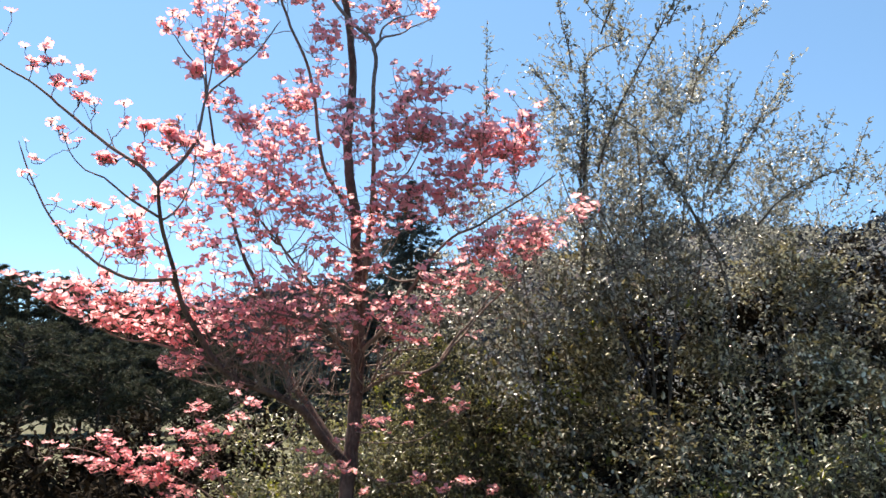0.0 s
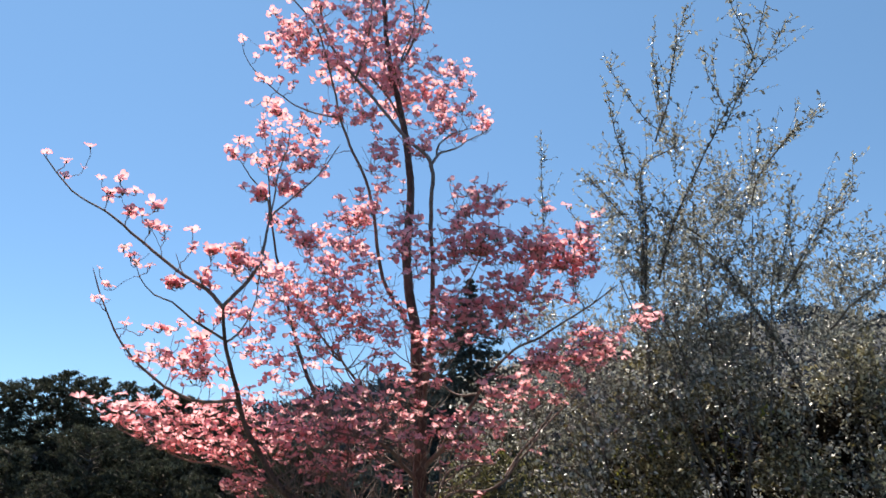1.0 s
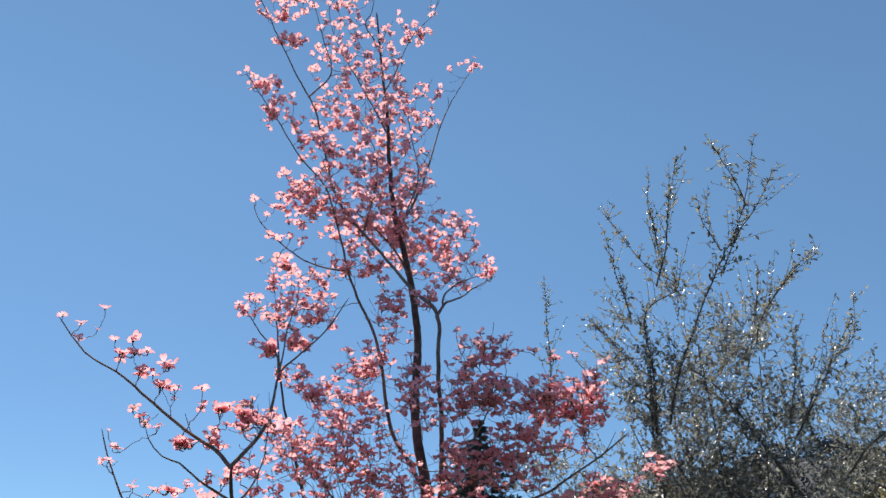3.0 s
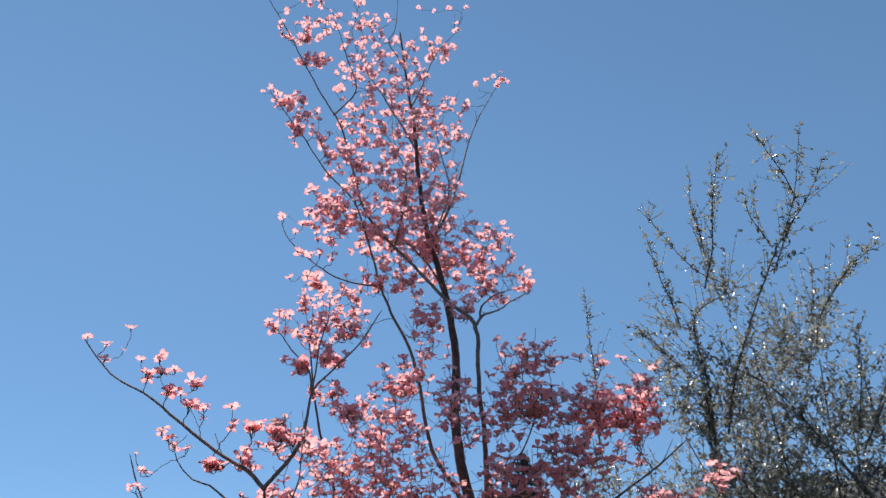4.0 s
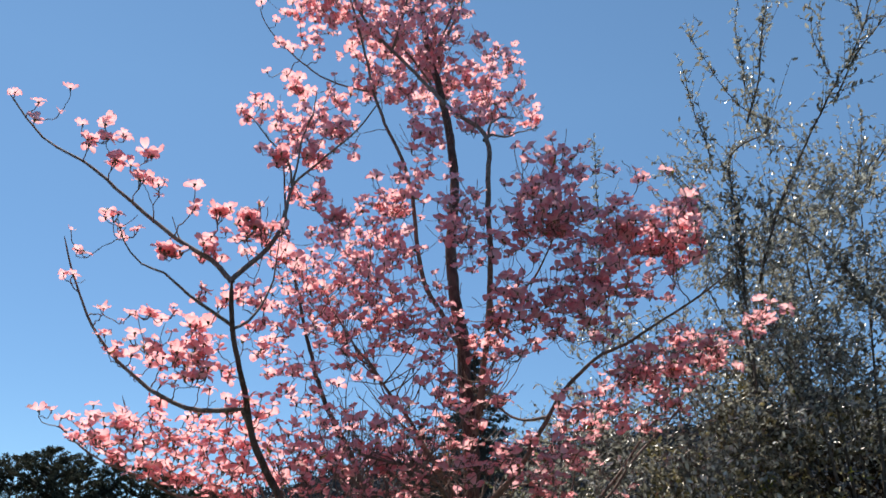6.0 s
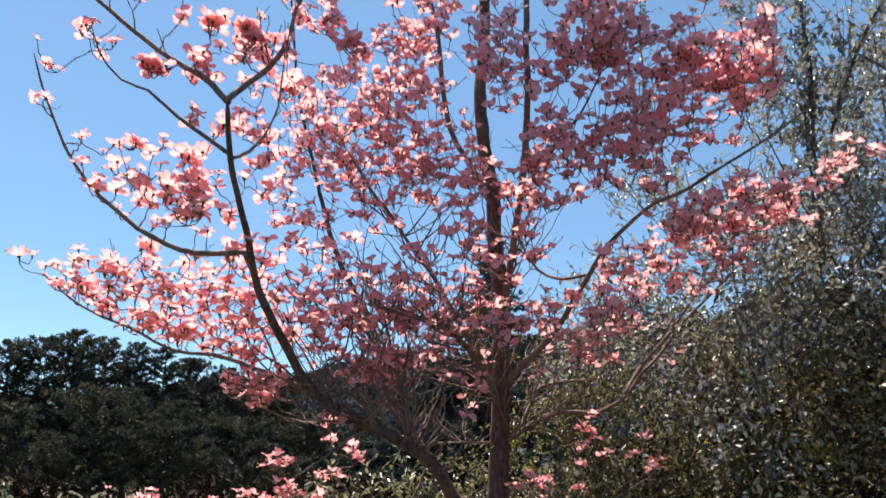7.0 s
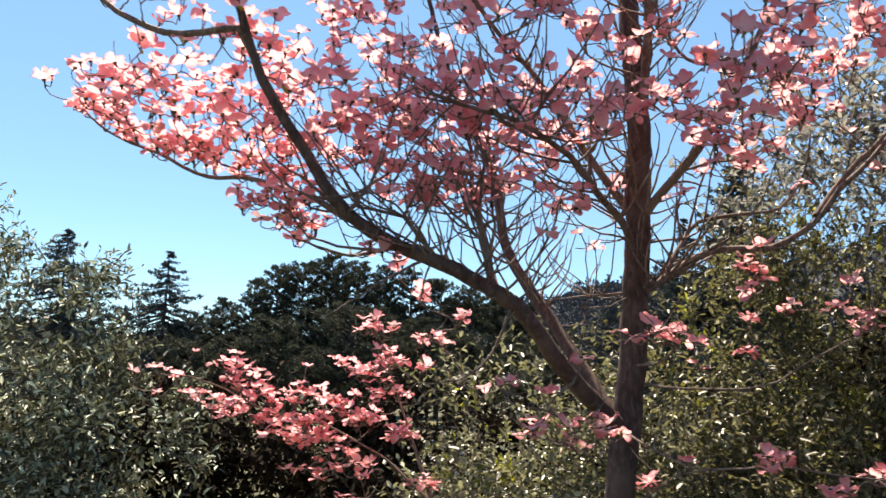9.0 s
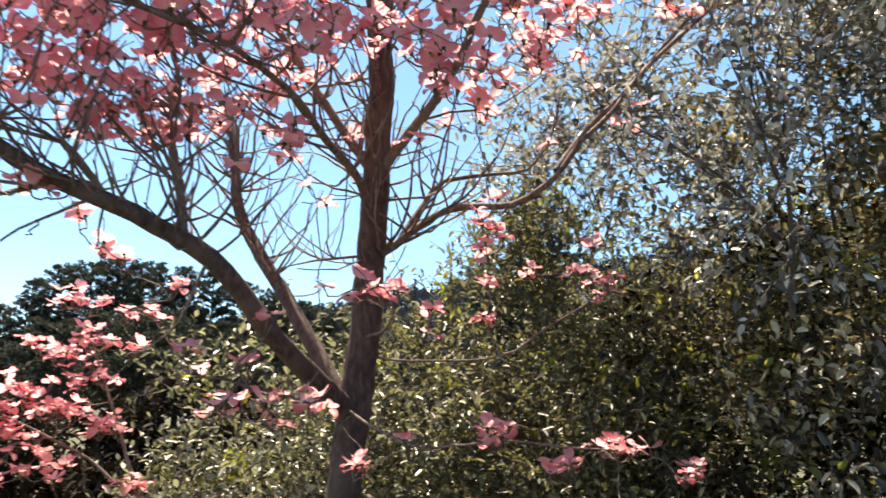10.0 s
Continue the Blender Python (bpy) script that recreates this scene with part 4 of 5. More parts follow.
    part("fine_twig", bag.mesh("twigs", TWIG), dogwood, "thin upturned twigs, too many to count", "stuff")
    return stands


def blossom_shape(seed):
    """One blossom: four broad, notched, wavy bracts in a shallow cup round a dark button, about 8 cm across."""
    r = np.random.default_rng(seed)
    bag = Bag()
    cup = r.uniform(0.0, 0.55)
    for q in range(4):
        a = q * math.pi / 2 + r.normal(0, 0.10)
        size = (0.047 if q % 2 == 0 else 0.040) * r.uniform(0.88, 1.1)
        half = size * r.uniform(0.46, 0.60)
        lift, curl, twist = cup + r.normal(0, 0.20), r.uniform(0.0, 1.0), r.normal(0, 0.30)
        rows = []
        for i, (u, w) in enumerate(((0.08, 0.20), (0.30, 0.66), (0.56, 1.0), (0.80, 0.95), (0.95, 0.62), (1.0, 0.30))):
            for v in (-1, 0, 1):
                x = u * size * (0.88 if v == 0 and i == 5 else 1)
                y = v * w * half
                z = size * (math.tan(lift) * u * 0.9 - 0.5 * curl * u ** 3 + 0.20 * abs(v) * w * u) + twist * y * u
                rows.append((x * math.cos(a) - y * math.sin(a), x * math.sin(a) + y * math.cos(a), z + 0.002 + 0.0014 * (q % 2), u))
        rows = np.array(rows)
        f = [(3 * i + j, 3 * i + j + 1, 3 * i + j + 4, 3 * i + j + 3) for i in range(5) for j in range(2)]
        bag.add(rows[:, :3], f, rows[:, 3])
    # the button in the middle and its short thick stalk, rings of quads
    ring = np.arange(6) * math.pi / 3
    v = [(r0 * math.cos(t), r0 * math.sin(t), z) for r0, z in ((0.0022, -0.016), (0.0036, -0.003), (0.0075, 0.001), (0.0075, 0.006), (0.003, 0.010)) for t in ring]
    f = [(6 * i + j, 6 * i + (j + 1) % 6, 6 * i + 6 + (j + 1) % 6, 6 * i + 6 + j) for i in range(4) for j in range(6)]
    f += [(24, 25, 26, 27), (24, 27, 28, 29)]
    bag.add(v, f, np.zeros(30), 1)
    return bag


def build_blossoms(stands):
    shapes = [blossom_shape(100 + k) for k in range(14)]
    arrays = [(np.concatenate(b.v), np.concatenate(b.f), np.concatenate(b.w), len(b.f[-1])) for b in shapes]
    # the nearest are built of their pieces: a button that carries four bracts
    buttons, bracts = [], []
    for b in shapes:
        pieces = []
        for v, f, w, start in zip(b.v, b.f, b.w, np.cumsum([0] + [len(v) for v in b.v])):
            one = Bag()
            one.add(v, f - start, w)
            pieces.append(one)
        buttons.append(pieces[4].mesh("blossom", BUD))
        bracts.append([p.mesh("bract", BRACT) for p in pieces[:4]])
    order = sorted(range(len(stands)), key=lambda k: stands[k][0][1] + 0.5 * abs(stands[k][0][2] - 2.0))
    near = set(order[:300])
    rest = Bag()
    for k, (p, end) in enumerate(stands):
        kind = int(rng.integers(0, len(shapes)))
        low = p[2] < 1.75
        face = unit(0.7 * end + np.array((0, 0, 1.4 if low else 0.9)) + rng.normal(0, 0.34, 3))
        s = unit(np.cross(face, ball(1)[0]))
        size = rng.uniform(0.72, 1.08) * (0.6 if rng.random() < 0.10 else 1) * (0.86 if low else 1)
        m = np.stack([s, np.cross(face, s), face], 1) * size
        if k in near:
            ob = part("blossom", buttons[kind], dogwood)
            ob.matrix_basis = Matrix.LocRotScale(Vector(p), Matrix(np.stack([s, np.cross(face, s), face], 1).tolist()).to_quaternion(), (size, size, size))
            for piece in bracts[kind]:
                part("bract", piece, ob)
        else:
            v, f, w, tail = arrays[kind]
            rest.add(v @ m.T + p, f, w)
            rest.m[-1][-tail:] = 1
    part("blossoms", rest.mesh("blossoms", BRACT, BUD), dogwood, "coral-pink four-bracted blossoms", "stuff")
    # a few young leaves under the blossoms
    bag = Bag()
    pick = rng.choice(len(stands), 420, replace=False)
    at = np.array([stands[k][0] for k in pick]) - np.array([stands[k][1] for k in pick]) * 0.012
    go = unit(np.array([stands[k][1] for k in pick]) + rng.normal(0, 0.7, (420, 3)))
    leaves(bag, at, go, (0, 0, 1) + rng.normal(0, 0.4, (420, 3)), rng.uniform(0.02, 0.045, 420), rng.uniform(0.008, 0.018, 420))
    part("young_leaves", bag.mesh("young_leaves", YOUNG_LEAF), dogwood, "small fresh yellow-green leaves", "stuff")


build_blossoms(grow_twigs())


# ---- shrubs ----
def clothe(foliage, wood, at, go, length, step, leaf, wide, face=None):
    """Twigs from the points, each set with leaves on both sides."""
    n = len(at)
    bend = unit(go + np.array((0, 0, 0.5)) + rng.normal(0, 0.3, (n, 3)))
    count = np.maximum(3, (length / step).astype(int))
    top = int(count.max())
    for i in range(n):
        t = np.array([0, 0.5, 1.0])[:, None]
        tube(wood, at[i] + length[i] * (go[i] * t * (1 - 0.4 * t) + bend[i] * 0.4 * t * t), (0.0024, 0.0018, 0.0010), 3)
    for k in range(top):
        on = count > k
        q = on.sum()
        t = ((k + rng.random(q) * 0.8) / count[on])[:, None]
        p = at[on] + length[on][:, None] * (go[on] * t * (1 - 0.4 * t) + bend[on] * 0.4 * t * t)
        out = unit(go[on] * 0.6 + rng.normal(0, 0.8, (q, 3)))
        size = leaf * rng.uniform(0.6, 1.25, q)
        up = np.array((0, 0, 1.0)) + rng.normal(0, 0.75, (q, 3)) if face is None else np.array((0, 0, 1.0)) + 0.35 * face[on] + rng.normal(0, 0.42, (q, 3))
        leaves(foliage, p, out, unit(up), size, size * wide)


def shrub(name, label, base, lumps, leaf_mat, leaf, wide, step, whips=(), boughs=(), whip_gap=0.042, twig=(0.12, 0.34), stems=7, core=0.7, tuft_of=20, fresh=0, singles=0):
    """A shrub: stems from its base, lumps of leafy twigs (x y z, radii, twigs), and long arching whips."""
    root = tagged(new(name), label, "shrub")
    root.location = base
    base = np.array(base, float)
    foliage, wood = Bag(), Bag()
    heads = []
    for x, y, z, rx, ry, rz, n in lumps:
        # twigs stand in tufts, with dark gaps between them
        m = max(6, n // tuft_of)
        o = ball(m) * (rng.uniform(0.45, 1.0, (m, 1)) ** 0.4)
        wave = 1 + 0.16 * np.sin(5 * o[:, :1] + 3 * o[:, 2:] + x * 3) + 0.10 * np.sin(11 * o[:, 1:2] + 7 * o[:, 2:])
        tuft = np.array((x, y, z)) + o * wave * np.array((rx, ry, rz))
        at = tuft[rng.integers(0, m, n)] + rng.normal(0, 0.085, (n, 3))
        at = at[at[:, 2] > ground_height(at[:, 0], at[:, 1]) + 0.05]
        go = unit(unit(at - np.array((x, y, z - 0.2 * rz))) * (1, 1, 0.6) + rng.normal(0, 0.6, at.shape))
        clothe(foliage, wood, at, go, rng.uniform(*twig, len(at)), step, leaf, wide, unit(at - np.array((x, y, z - 0.3 * rz))))
        # the dense inside
        k = int(core * n)
        at = np.array((x, y, z)) + ball(k) * (rng.random((k, 1)) ** 0.4) * 0.6 * np.array((rx, ry, rz))
        at = at[at[:, 2] > ground_height(at[:, 0], at[:, 1]) + 0.05]
        leaves(foliage, at, ball(len(at)), ball(len(at)), rng.uniform(0.7, 1.1, len(at)) * leaf, rng.uniform(0.35, 0.55, len(at)) * leaf)
        heads.append((x, y, z + 0.2 * rz))
    for text in whips:
        line = spline(np.array(text.split(), float).reshape(-1, 3), 0.06)
        line += np.cumsum(rng.normal(0, 0.003, line.shape), axis=0)
        span = len(line) * 0.06
        r0 = 0.003 + 0.0038 * min(span, 1.8)
        bag = Bag()
        tube(bag, line, np.linspace(r0, 0.0018, len(line)), 6, 0.1)
        part("whip", bag.mesh("whip", SHRUB_BARK), root).location = -base
        n = int(span / 0.020)
        i = rng.integers(0, len(line), n)
        along = unit(np.gradient(line, axis=0))[i]
        size = leaf * rng.uniform(0.6, 1.1, n)
        leaves(foliage, line[i] + rng.normal(0, 0.004, (n, 3)), unit(along * 0.5 + rng.normal(0, 0.7, (n, 3))), (0, 0, 1) + rng.normal(0, 0.6, (n, 3)), size, size * wide)
        n = int(span / whip_gap)
        at = line[rng.integers(0, len(line), n)]
        d = unit(np.gradient(line, axis=0)).mean(axis=0)
        go = unit(d * 0.7 + rng.normal(0, 0.6, (n, 3)))
        clothe(foliage, wood, at, go, rng.uniform(0.04, 0.18, n), step, leaf, wide)
        # longer side shoots on the lower two thirds
        n = int(span / 0.12)
        at = line[rng.integers(0, max(1, len(line) * 2 // 3), n)]
        go = unit(d * 0.9 + rng.normal(0, 0.45, (n, 3)) + (0, 0, 0.25))
        clothe(foliage, wood, at, go, rng.uniform(0.15, 0.5, n), 1.5 * step, leaf, wide)
    for text in boughs:
        line = spline(np.array(text.split(), float).reshape(-1, 3), 0.06)
        line += np.cumsum(rng.normal(0, 0.002, line.shape), axis=0)
        bag = Bag()
        tube(bag, line, np.linspace(0.010, 0.004, len(line)), 8, 0.15)
        part("bough", bag.mesh("bough", SHRUB_BARK), root).location = -base
        n = 16 * len(line) // 10
        go = unit(np.gradient(line, axis=0)[rng.integers(0, len(line), n)] * 8 + rng.normal(0, 0.6, (n, 3)))
        clothe(foliage, wood, line[rng.integers(len(line) // 3, len(line), n)], go, rng.uniform(0.12, 0.4, n), step, leaf, wide)
    for k in range(stems):
        h = np.array(heads[k % len(heads)]) + rng.normal(0, 0.12, 3)
        foot = base + np.array((*rng.normal(0, 0.12, 2), -0.03))
        mid = 0.5 * (foot + h) + rng.normal(0, 0.12, 3)
        line = spline([foot, mid, h], 0.1)
        bag = Bag()
        tube(bag, line, np.linspace(0.018, 0.004, len(line)), 7, 0.15)
        part("stem", bag.mesh("stem", SHRUB_BARK), root).location = -base
    if fresh:
        # tufts of new yellow-green leaves
        bag = Bag()
        for _ in range(fresh):
            x, y, z, rx, ry, rz, n = lumps[int(rng.integers(0, len(lumps)))]
            p = np.array((x, y, z)) + ball(1)[0] * np.array((rx, ry, rz)) * 1.02
            q = int(rng.integers(5, 14))
            go = unit(p - np.array((x, y, z)) + (0, 0, 0.3) + rng.normal(0, 0.5, (q, 3)))
            size = leaf * rng.uniform(0.7, 1.15, q)
            leaves(bag, p + rng.normal(0, 0.03, (q, 3)), go, (0, -0.5, 0.8) + rng.normal(0, 0.5, (q, 3)), size, size * 0.5)
        part("fresh_leaves", bag.mesh("fresh_leaves", YOUNG_LEAF), root, "fresh yellow-green leaves", "stuff").location = -base
    part("fine_twig", wood.mesh("fine_twig", SHRUB_BARK), root, kind="stuff").location = -base
    v, rest = np.concatenate(foliage.v).reshape(-1, 6, 3), Bag()
    near = np.zeros(len(v), bool)
    if singles:
        # the leaves nearest to the lawn are pieces of their own, all on one mesh
        high = np.where(v[:, 0, 2] > 0.75, v[:, 0, 1], 99.0)
        near[np.argsort(high)[:singles]] = True
        one = Bag()
        one.add(LEAF_SHAPE, [(0, 1, 2, 3), (0, 3, 4, 5)])
        one = one.mesh("leaf", leaf_mat)
        for p in v[near]:
            tip, mid, side = p[3] - p[0], 0.5 * (p[1] + p[5]) - p[0], p[1] - p[5]
            along = (tip + mid) / 1.35
            m = np.eye(4)
            m[:3, 0], m[:3, 1], m[:3, 2], m[:3, 3] = along, side, (along - tip) / 0.1, p[0] - base
            part("leaf", one, root).matrix_basis = Matrix(m.tolist())
    v = v[~near]
    rest.add(v, (np.arange(len(v)) * 6)[:, None, None] + np.array([(0, 1, 2, 3), (0, 3, 4, 5)])[None])
    part("foliage", rest.mesh("foliage", leaf_mat), root, kind="stuff").location = -base
    return root


def on_ground(x, y):
    return (x, y, float(ground_height(np.array(x), np.array(y))))


shrub("arching_shrub", "tall grey-green shrub with long arching leafy whips", on_ground(1.7, 6.5),
      [(1.35, 6.5, 3.0, 0.65, 0.5, 0.75, 350), (2.1, 6.7, 2.9, 0.7, 0.5, 0.8, 392), (2.9, 7.0, 2.8, 0.75, 0.5, 0.9, 476), (1.5, 6.2, 3.8, 0.6, 0.45, 0.7, 210), (0.95, 6.2, 3.2, 0.45, 0.4, 0.8, 168), (2.2, 6.3, 3.7, 0.7, 0.4, 0.6, 210),
       (3.8, 7.3, 2.8, 0.8, 0.5, 0.9, 420), (0.08, 6.4, 2.1, 0.22, 0.25, 0.36, 150), (0.4, 6.4, 2.75, 0.5, 0.35, 0.45, 112), (0.12, 6.5, 2.5, 0.35, 0.3, 0.4, 98), (0.5, 6.0, 2.45, 0.4, 0.3, 0.4, 70), (0.75, 5.95, 2.0, 0.3, 0.35, 0.5, 103), (0.95, 6.15, 2.5, 0.4, 0.3, 0.45, 168), (1.4, 6.2, 2.6, 0.5, 0.35, 0.45, 168)],
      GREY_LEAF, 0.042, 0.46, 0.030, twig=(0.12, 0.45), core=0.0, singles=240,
      whips=["1.25 6.00 3.30  1.37 5.85 3.69  1.53 5.70 4.06  1.71 5.54 4.39  1.89 5.39 4.69  1.99 5.26 5.00  2.06 5.13 5.31",
             "2.05 5.59 4.98  1.96 5.41 5.07  1.84 5.22 5.14  1.71 5.02 5.22",
             "1.27 5.80 4.39  1.40 5.80 4.78  1.48 5.79 5.20  1.60 5.77 5.61",
             "1.38 6.04 4.80  1.36 5.96 5.01  1.33 5.89 5.21  1.35 5.80 5.41",
             "1.14 6.00 3.20  1.17 6.00 3.75  1.18 6.00 4.25  1.48 5.99 4.47  1.27 5.87 4.59  1.09 5.73 4.75  0.94 5.58 4.94",
             "1.07 6.03 4.18  1.03 6.01 4.45  0.98 5.99 4.72  0.94 5.97 4.99",
             "1.99 5.90 3.89  2.00 5.74 4.02  2.08 5.57 4.14  2.17 5.41 4.25  2.32 5.24 4.34",
             "1.73 5.50 4.34  1.89 5.40 4.62  2.05 5.30 4.81  2.18 5.20 5.05",
             "0.37 7.20 3.65  0.40 7.20 4.21  0.40 7.20 4.68  0.40 7.20 5.09",
             "1.77 5.59 4.59  1.69 5.47 4.68  1.61 5.35 4.76  1.58 5.22 4.84",
             "2.16 6.10 3.11  2.42 6.10 3.50  2.62 6.10 3.82  2.83 6.10 4.16",
             "2.14 6.00 3.26  2.25 6.00 3.66  2.33 6.00 4.04",
             "1.08 6.00 3.76  0.88 6.00 4.01  0.72 6.00 4.24",
             "1.97 6.20 3.79  2.09 6.20 4.19  2.22 6.20 4.66",
             "2.25 5.90 2.14  2.16 5.90 2.52  1.97 5.90 2.92  1.74 5.90 3.33  1.36 5.90 3.70",
             "1.12 6.00 2.41  1.13 6.00 2.99  1.15 6.00 3.64  1.18 6.00 4.22",
             "1.38 5.90 2.44  1.25 5.90 2.79  1.11 5.90 3.06",
             "2.12 6.10 4.17  2.38 6.10 4.52  2.69 6.10 4.82",
             "2.33 6.20 3.37  2.54 6.20 3.71  2.83 6.20 4.01  2.93 6.20 4.36",
             "2.36 6.20 3.18  2.35 6.20 3.61  2.39 6.20 4.16",
             "3.00 6.40 3.19  3.18 6.40 3.53  3.31 6.40 3.88",
             "3.43 6.50 3.26  3.58 6.50 3.66  3.71 6.50 3.97",
             "0.66 5.60 1.72  0.63 5.60 1.85  0.59 5.60 2.03  0.54 5.60 2.19",
             "0.52 5.60 1.73  0.40 5.60 1.83  0.27 5.60 1.90"],
      boughs=["0.77 6.00 1.38  0.78 6.00 1.78  0.76 6.00 1.99  0.71 6.00 2.24  0.66 6.00 2.45  0.67 6.00 2.75",
              "0.78 6.00 1.55  0.66 6.00 1.76  0.52 6.00 1.88  0.37 6.00 2.01",
              "1.12 5.95 2.60  1.13 5.95 3.11  1.15 5.95 3.57  1.16 5.95 3.90",
              "1.49 5.95 2.07  1.45 5.95 2.45  1.36 5.95 2.76  1.23 5.95 3.02",
              "1.96 5.95 2.24  2.02 5.95 2.66  2.05 5.95 3.01  2.08 5.95 3.24",
              "2.47 5.95 2.88  2.73 5.95 3.13  3.18 5.95 3.35",
              "2.20 5.90 2.53  1.88 5.90 3.09  1.62 5.90 3.55  1.32 5.90 3.79"])
shrub("dark_shrub", "dense dark-green shrub with small glossy leaves", on_ground(1.5, 6.2),
      [(1.7, 6.2, 1.6, 0.65, 0.5, 0.8, 540), (1.0, 6.5, 1.5, 0.5, 0.45, 0.8, 468), (1.55, 5.5, 0.9, 0.7, 0.5, 0.6, 432), (1.7, 4.95, 0.3, 0.7, 0.45, 0.5, 302), (1.0, 6.0, 0.6, 0.5, 0.4, 0.6, 288),
       (1.05, 6.6, 2.1, 0.45, 0.4, 0.5, 200), (1.55, 6.5, 2.4, 0.6, 0.4, 0.5, 190), (1.25, 6.2, 2.1, 0.5, 0.35, 0.5, 160)],
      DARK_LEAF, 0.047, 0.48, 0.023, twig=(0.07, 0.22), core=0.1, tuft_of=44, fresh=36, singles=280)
shrub("grey_hedge", "dense grey-green hedge with small leathery leaves", on_ground(3.0, 6.3),
      [(2.7, 6.6, 2.0, 0.8, 0.4, 0.75, 432), (3.5, 6.8, 2.1, 0.8, 0.4, 0.85, 403), (2.6, 5.6, 1.2, 0.85, 0.55, 0.7, 518), (3.6, 5.7, 1.2, 0.85, 0.55, 0.8, 446), (4.6, 6.8, 1.8, 1.0, 0.8, 1.2, 432), (2.4, 5.05, 0.5, 0.75, 0.5, 0.6, 346)],
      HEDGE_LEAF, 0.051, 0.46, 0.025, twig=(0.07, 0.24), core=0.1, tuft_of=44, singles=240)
# added behind the hedge so that its gaps look shaded; near-black by colour
shrub("gap_shade_shrub", "near-black leafy mass added for the shade inside the hedge", on_ground(2.0, 7.6),
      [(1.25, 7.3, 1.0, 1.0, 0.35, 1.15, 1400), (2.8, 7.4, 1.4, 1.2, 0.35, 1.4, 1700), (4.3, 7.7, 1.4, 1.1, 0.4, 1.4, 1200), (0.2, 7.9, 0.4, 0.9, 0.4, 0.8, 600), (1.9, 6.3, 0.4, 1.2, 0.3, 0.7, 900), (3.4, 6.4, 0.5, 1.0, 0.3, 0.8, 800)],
      SHADE_LEAF, 0.075, 0.5, 0.04, core=1.0)
shrub("olive_shrub", "leafy olive-green shrub with upright shoots", on_ground(0.1, 6.9),
      [(0.05, 6.9, 1.3, 0.42, 0.45, 0.75, 900), (0.6, 6.8, 1.1, 0.4, 0.4, 0.5, 420), (0.88, 6.9, 1.55, 0.33, 0.4, 0.6, 480), (-0.35, 7.1, 1.0, 0.55, 0.45, 0.7, 800), (0.2, 6.5, 0.6, 0.6, 0.4, 0.6, 750)],
      OLIVE_LEAF, 0.040, 0.42, 0.032, fresh=100, singles=280)
shrub("pale_shrub", "low pale-green shrub with narrow leaves behind the dogwood", on_ground(-1.1, 6.9),
      [(-1.2, 6.8, 0.75, 0.55, 0.45, 0.55, 520), (-0.6, 6.9, 0.7, 0.5, 0.45, 0.5, 420), (-1.6, 6.7, 0.7, 0.35, 0.3, 0.5, 200), (-0.7, 6.6, 0.2, 0.6, 0.4, 0.4, 200)],
      PALE_LEAF, 0.044, 0.46, 0.030, fresh=40, singles=240)
shrub("pale_shrub", "low pale-green shrub in front of the dark hedge", on_ground(2.1, 4.85),
      [(2.12, 4.9, 0.74, 0.40, 0.34, 0.60, 420), (1.72, 4.95, 0.62, 0.28, 0.30, 0.42, 200), (2.6, 4.95, 0.72, 0.40, 0.34, 0.58, 340)],
      PALE_LEAF, 0.040, 0.40, 0.028, core=0.2, fresh=70)
shrub("side_shrub", "grey-green shrub with slender upright shoots", on_ground(-6.6, 8.3),
      [(-7.0, 8.0, 1.2, 1.1, 0.9, 1.15, 850), (-6.0, 8.6, 0.5, 0.8, 0.8, 0.85, 520), (-7.9, 7.6, 1.4, 1.0, 1.0, 1.3, 600), (-6.6, 8.0, 0.2, 1.3, 0.8, 0.7, 450)],
      DULL_LEAF, 0.088, 0.30, 0.052, twig=(0.15, 0.4), tuft_of=30)
# these bushes fill the deeply shaded bank; their leaf colour holds the darkness
shrub("low_evergreen", "low dense evergreen bush, its shade painted as near-black leaves", on_ground(-5.9, 11.0),
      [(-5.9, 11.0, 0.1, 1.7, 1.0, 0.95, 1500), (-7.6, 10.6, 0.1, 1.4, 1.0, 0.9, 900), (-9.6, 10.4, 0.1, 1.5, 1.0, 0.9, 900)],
      SHADE_LEAF, 0.12, 0.45, 0.05, twig=(0.15, 0.4))
shrub("low_evergreen", "low dense evergreen bush, its shade painted as near-black leaves", on_ground(-3.5, 12.2),
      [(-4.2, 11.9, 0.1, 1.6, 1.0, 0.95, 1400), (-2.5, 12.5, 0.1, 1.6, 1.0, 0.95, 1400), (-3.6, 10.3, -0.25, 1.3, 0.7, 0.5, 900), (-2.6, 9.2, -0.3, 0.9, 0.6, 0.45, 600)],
      SHADE_LEAF, 0.12, 0.45, 0.05, twig=(0.15, 0.4))


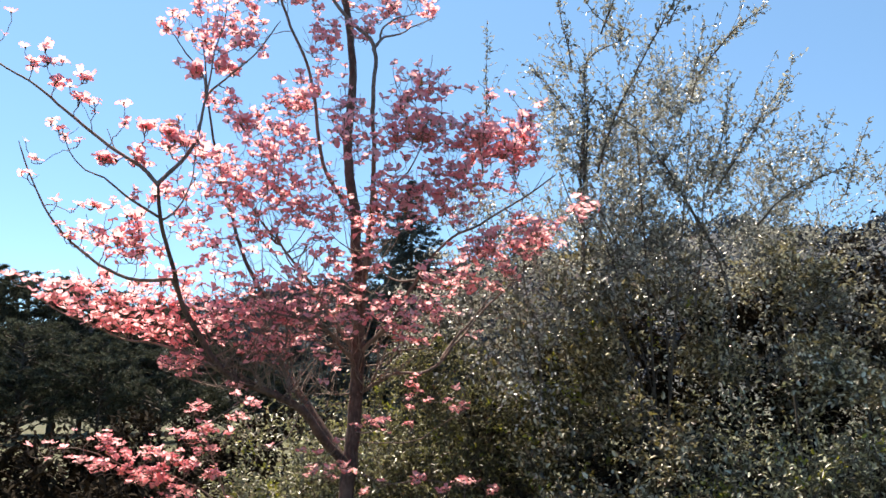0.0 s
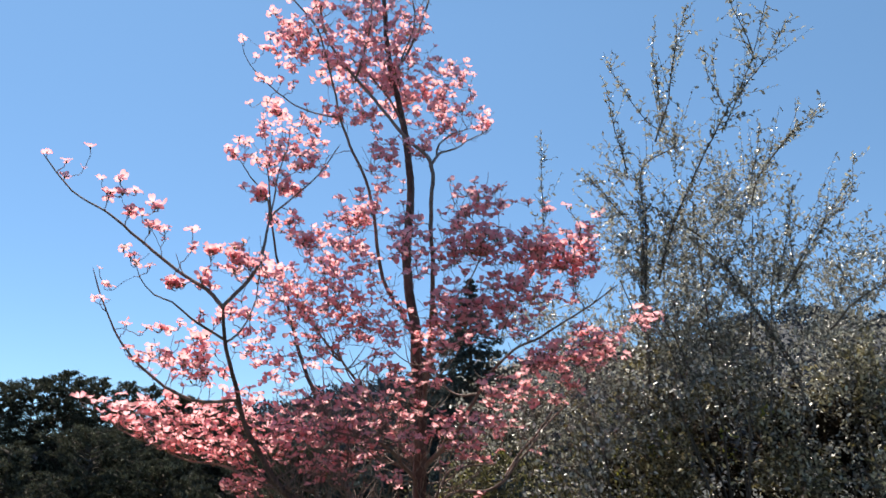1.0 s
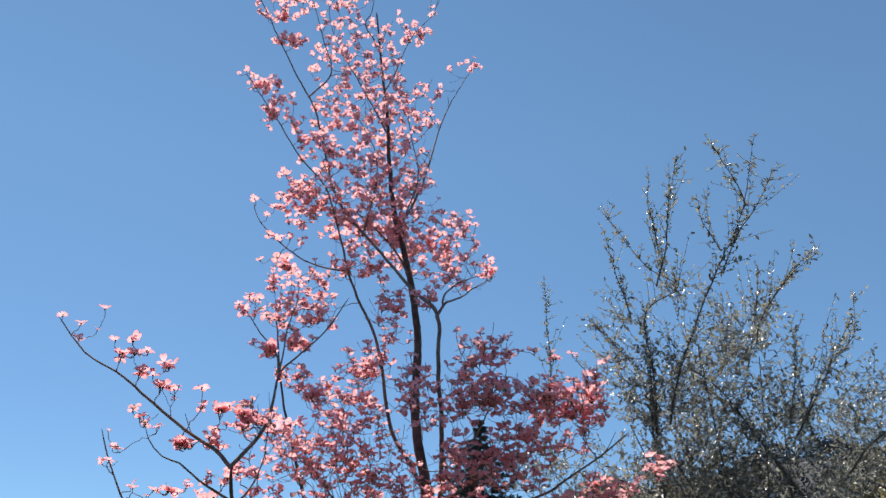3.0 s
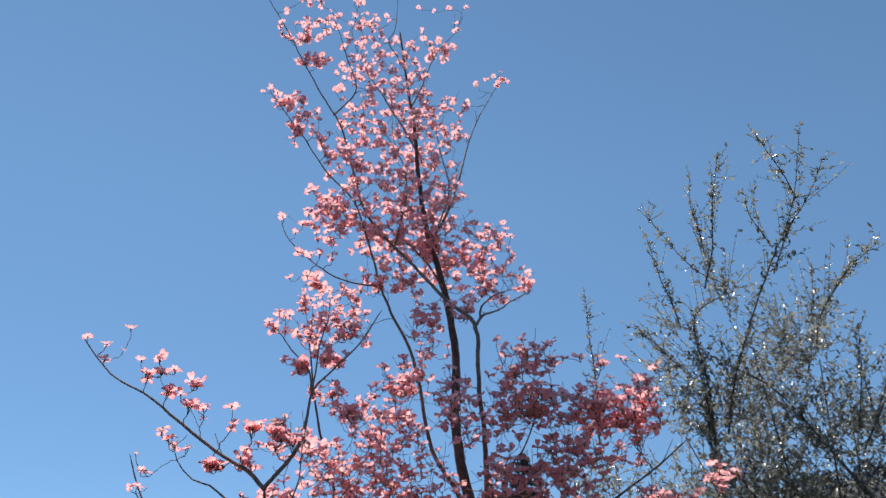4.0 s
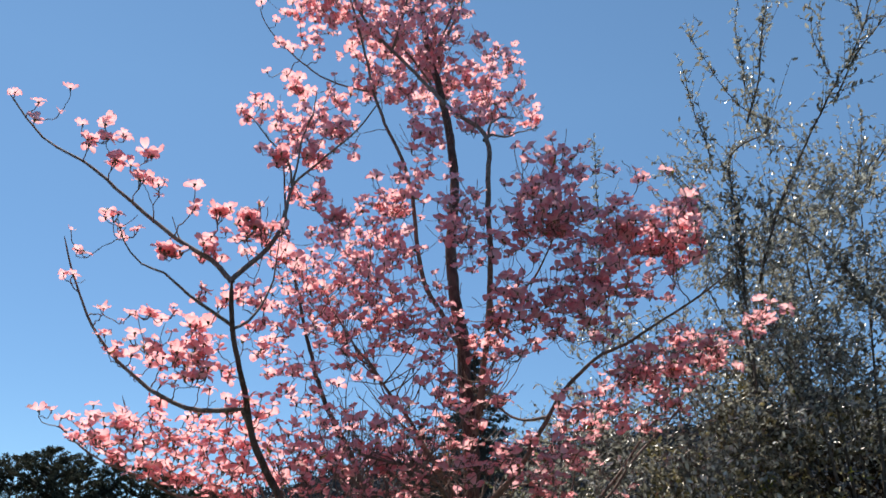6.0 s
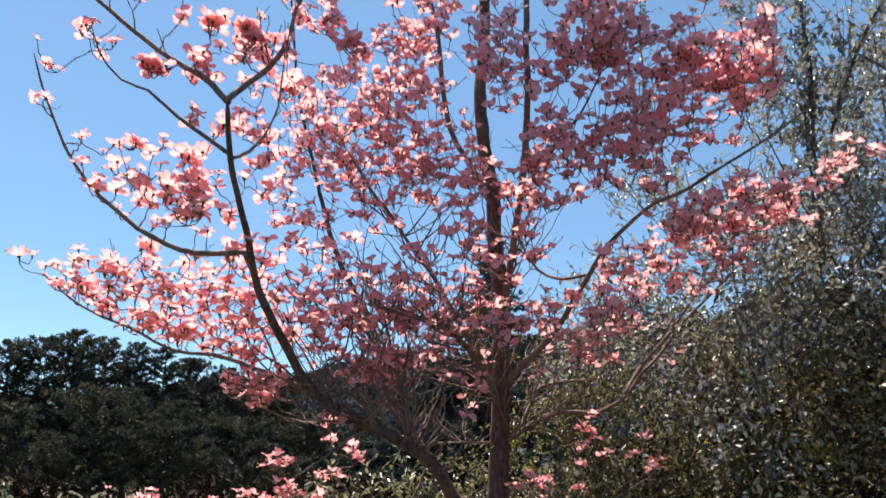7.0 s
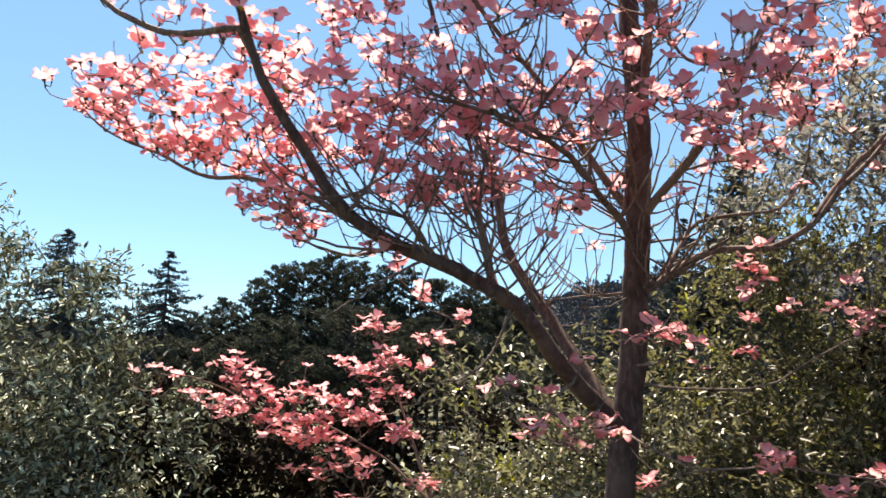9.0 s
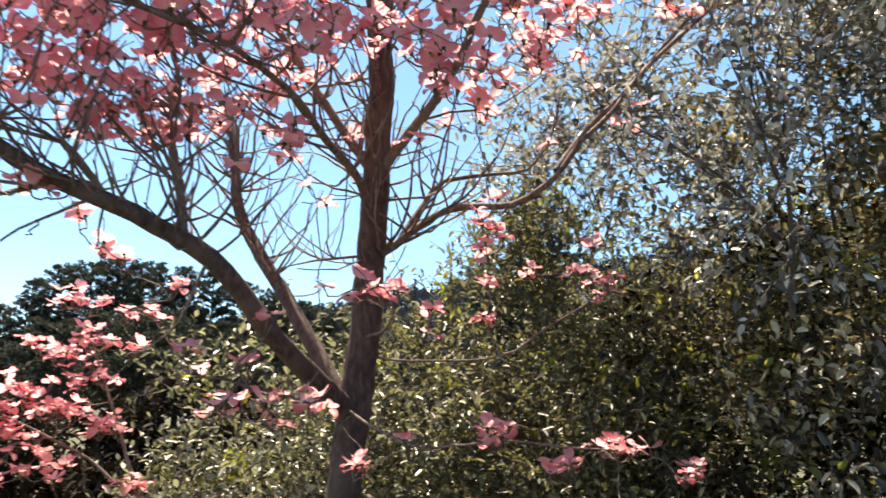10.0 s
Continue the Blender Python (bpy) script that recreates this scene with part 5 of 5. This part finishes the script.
# ---- conifers and other trees in the middle distance ----
def conifer(name, label, x, y, height, spread, mat, tiers, narrow=False, clumps=26):
    """Trunk, limbs that sweep out in uneven tiers, and tufts of needles along them."""
    base = np.array(on_ground(x, y))
    root = tagged(new(name), label, "tree")
    root.location = base
    bag = Bag()
    top = np.array((x, y, base[2] + height))
    tube(bag, spline([base - (0, 0, 0.1), 0.5 * (base + top) + (0.05, 0, 0), top], 0.5), np.linspace(0.035 * height * 0.6, 0.01, len(spline([base - (0, 0, 0.1), 0.5 * (base + top) + (0.05, 0, 0), top], 0.5))), 9, 0.1)
    part("trunk", bag.mesh("trunk", SHRUB_BARK), root).location = -base
    wood, needles = Bag(), Bag()
    for k in range(tiers):
        for _ in range(9):
            u = min(0.985, max(0.0, (k + rng.uniform(-0.4, 1.4)) / tiers))
            z = base[2] + height * (0.06 + 0.94 * u)
            profile = 1.0 - u if narrow else math.sqrt(max(0.0, 1 - u * u)) * (0.75 + 0.25 * math.sin(9 * u + x))
            az = rng.uniform(0, 2 * math.pi)
            reach = spread * profile * (rng.choice((0.45, 0.75, 1.0, 1.2)) * rng.uniform(0.9, 1.1) if narrow else rng.uniform(0.55, 1.12)) + (0.06 if narrow else 0.12)
            out = np.array((math.sin(az), math.cos(az), 0))
            rise = -0.16 if narrow else 0.25
            a = np.array((x, y, z))
            b = a + out * reach * 0.6 + (0, 0, reach * rise)
            c = a + out * reach + (0, 0, reach * (rise + rng.uniform(0.0, 0.2)))
            line = spline([a, b, c], max(0.15, reach / 6))
            tube(wood, line, np.linspace(0.02 + 0.008 * reach, 0.006, len(line)), 4)
            q = int(clumps * max(0.2, reach / spread) * (2.6 if narrow else 1.8))
            fine = 0.22 + 0.5 * profile if narrow else 0.62
            s = rng.uniform(0.2, 1.0, q) ** 0.7
            i = np.minimum((s * (len(line) - 1)).astype(int), len(line) - 1)
            at = line[i] + rng.normal(0, fine * (0.10 * reach / spread + 0.025 * spread), (q, 3)) * (1, 1, 0.6)
            for _ in range(5):
                go = unit(out * 0.7 + (0, 0, 0.05 if narrow else 0.45) + rng.normal(0, 0.45 if narrow else 0.6, (q, 3)))
                leaves(needles, at, go, (0, 0, 1) + rng.normal(0, 0.4, (q, 3)), rng.uniform(0.05, 0.10, q) * spread ** 0.5 * 2.0 * fine, rng.uniform(0.012, 0.028, q) * spread ** 0.5 * 2.0 * fine)
    part("limb_growth", wood.mesh("limb_growth", SHRUB_BARK), root, kind="stuff").location = -base
    part("crown", needles.mesh("crown", mat), root, kind="stuff").location = -base
    return root


def polar(az, d):
    return -0.1 + d * math.sin(radians(az)), 2.8 + d * math.cos(radians(az))


DARK = "dark spreading evergreen with a dense clumpy crown"
for az, far, tall, wide in ((-42, 46, 4.6, 2.8), (-40, 45, 5.9, 2.8), (-38, 45, 7.1, 2.8), (-36.4, 44, 7.7, 3.0), (-34.6, 45, 8.2, 3.2), (-32.6, 44, 8.6, 3.4), (-30.6, 45, 8.5, 3.3), (-28.6, 44, 8.2, 3.0), (-26.8, 45, 8.1, 3.0), (-24.6, 45, 7.7, 3.2),
                            (-22.5, 46, 7.4, 3.2), (-20.5, 47, 7.1, 3.4), (-18, 47, 6.6, 3.4), (-31, 36, 4.9, 4.0), (-26, 35, 4.5, 3.6), (-21.8, 36, 3.9, 3.6), (-36, 35, 4.1, 3.6), (-41.8, 37, 3.0, 3.4), (-47.8, 38, 3.0, 3.4), (-16.8, 42, 4.8, 3.6), (-11.8, 43, 4.6, 3.6)):
    tagged(conifer("evergreen_tree", DARK, *polar(az, far), tall, wide, CONIFER, int(2.5 * tall)), group="evergreens beyond the garden")
conifer("spruce", "young spruce with open tiers of branches, blue-green with painted haze", *polar(-43.9, 46), 8.5, 7.6, HAZED_CONIFER, 24, True, 30)
conifer("spruce", "broad dark spruce with a pointed top", *polar(-50.4, 44), 8.8, 7.6, HAZED_CONIFER, 26, True, 32)
conifer("tall_conifer", "tall dark conifer behind the dogwood, widening downwards", *polar(-3.6, 38), 13.6, 7.4, HAZED_CONIFER, 44, True, 60)
conifer("tall_conifer", "dark conifer standing beyond the shrubs", *polar(-7.4, 40), 10.6, 5.0, HAZED_CONIFER, 32, True, 48)
conifer("tall_conifer", "dark conifer standing on the slope beyond the pale shrub", *polar(-12.6, 43), 8.2, 3.0, HAZED_CONIFER, 24, True, 26)
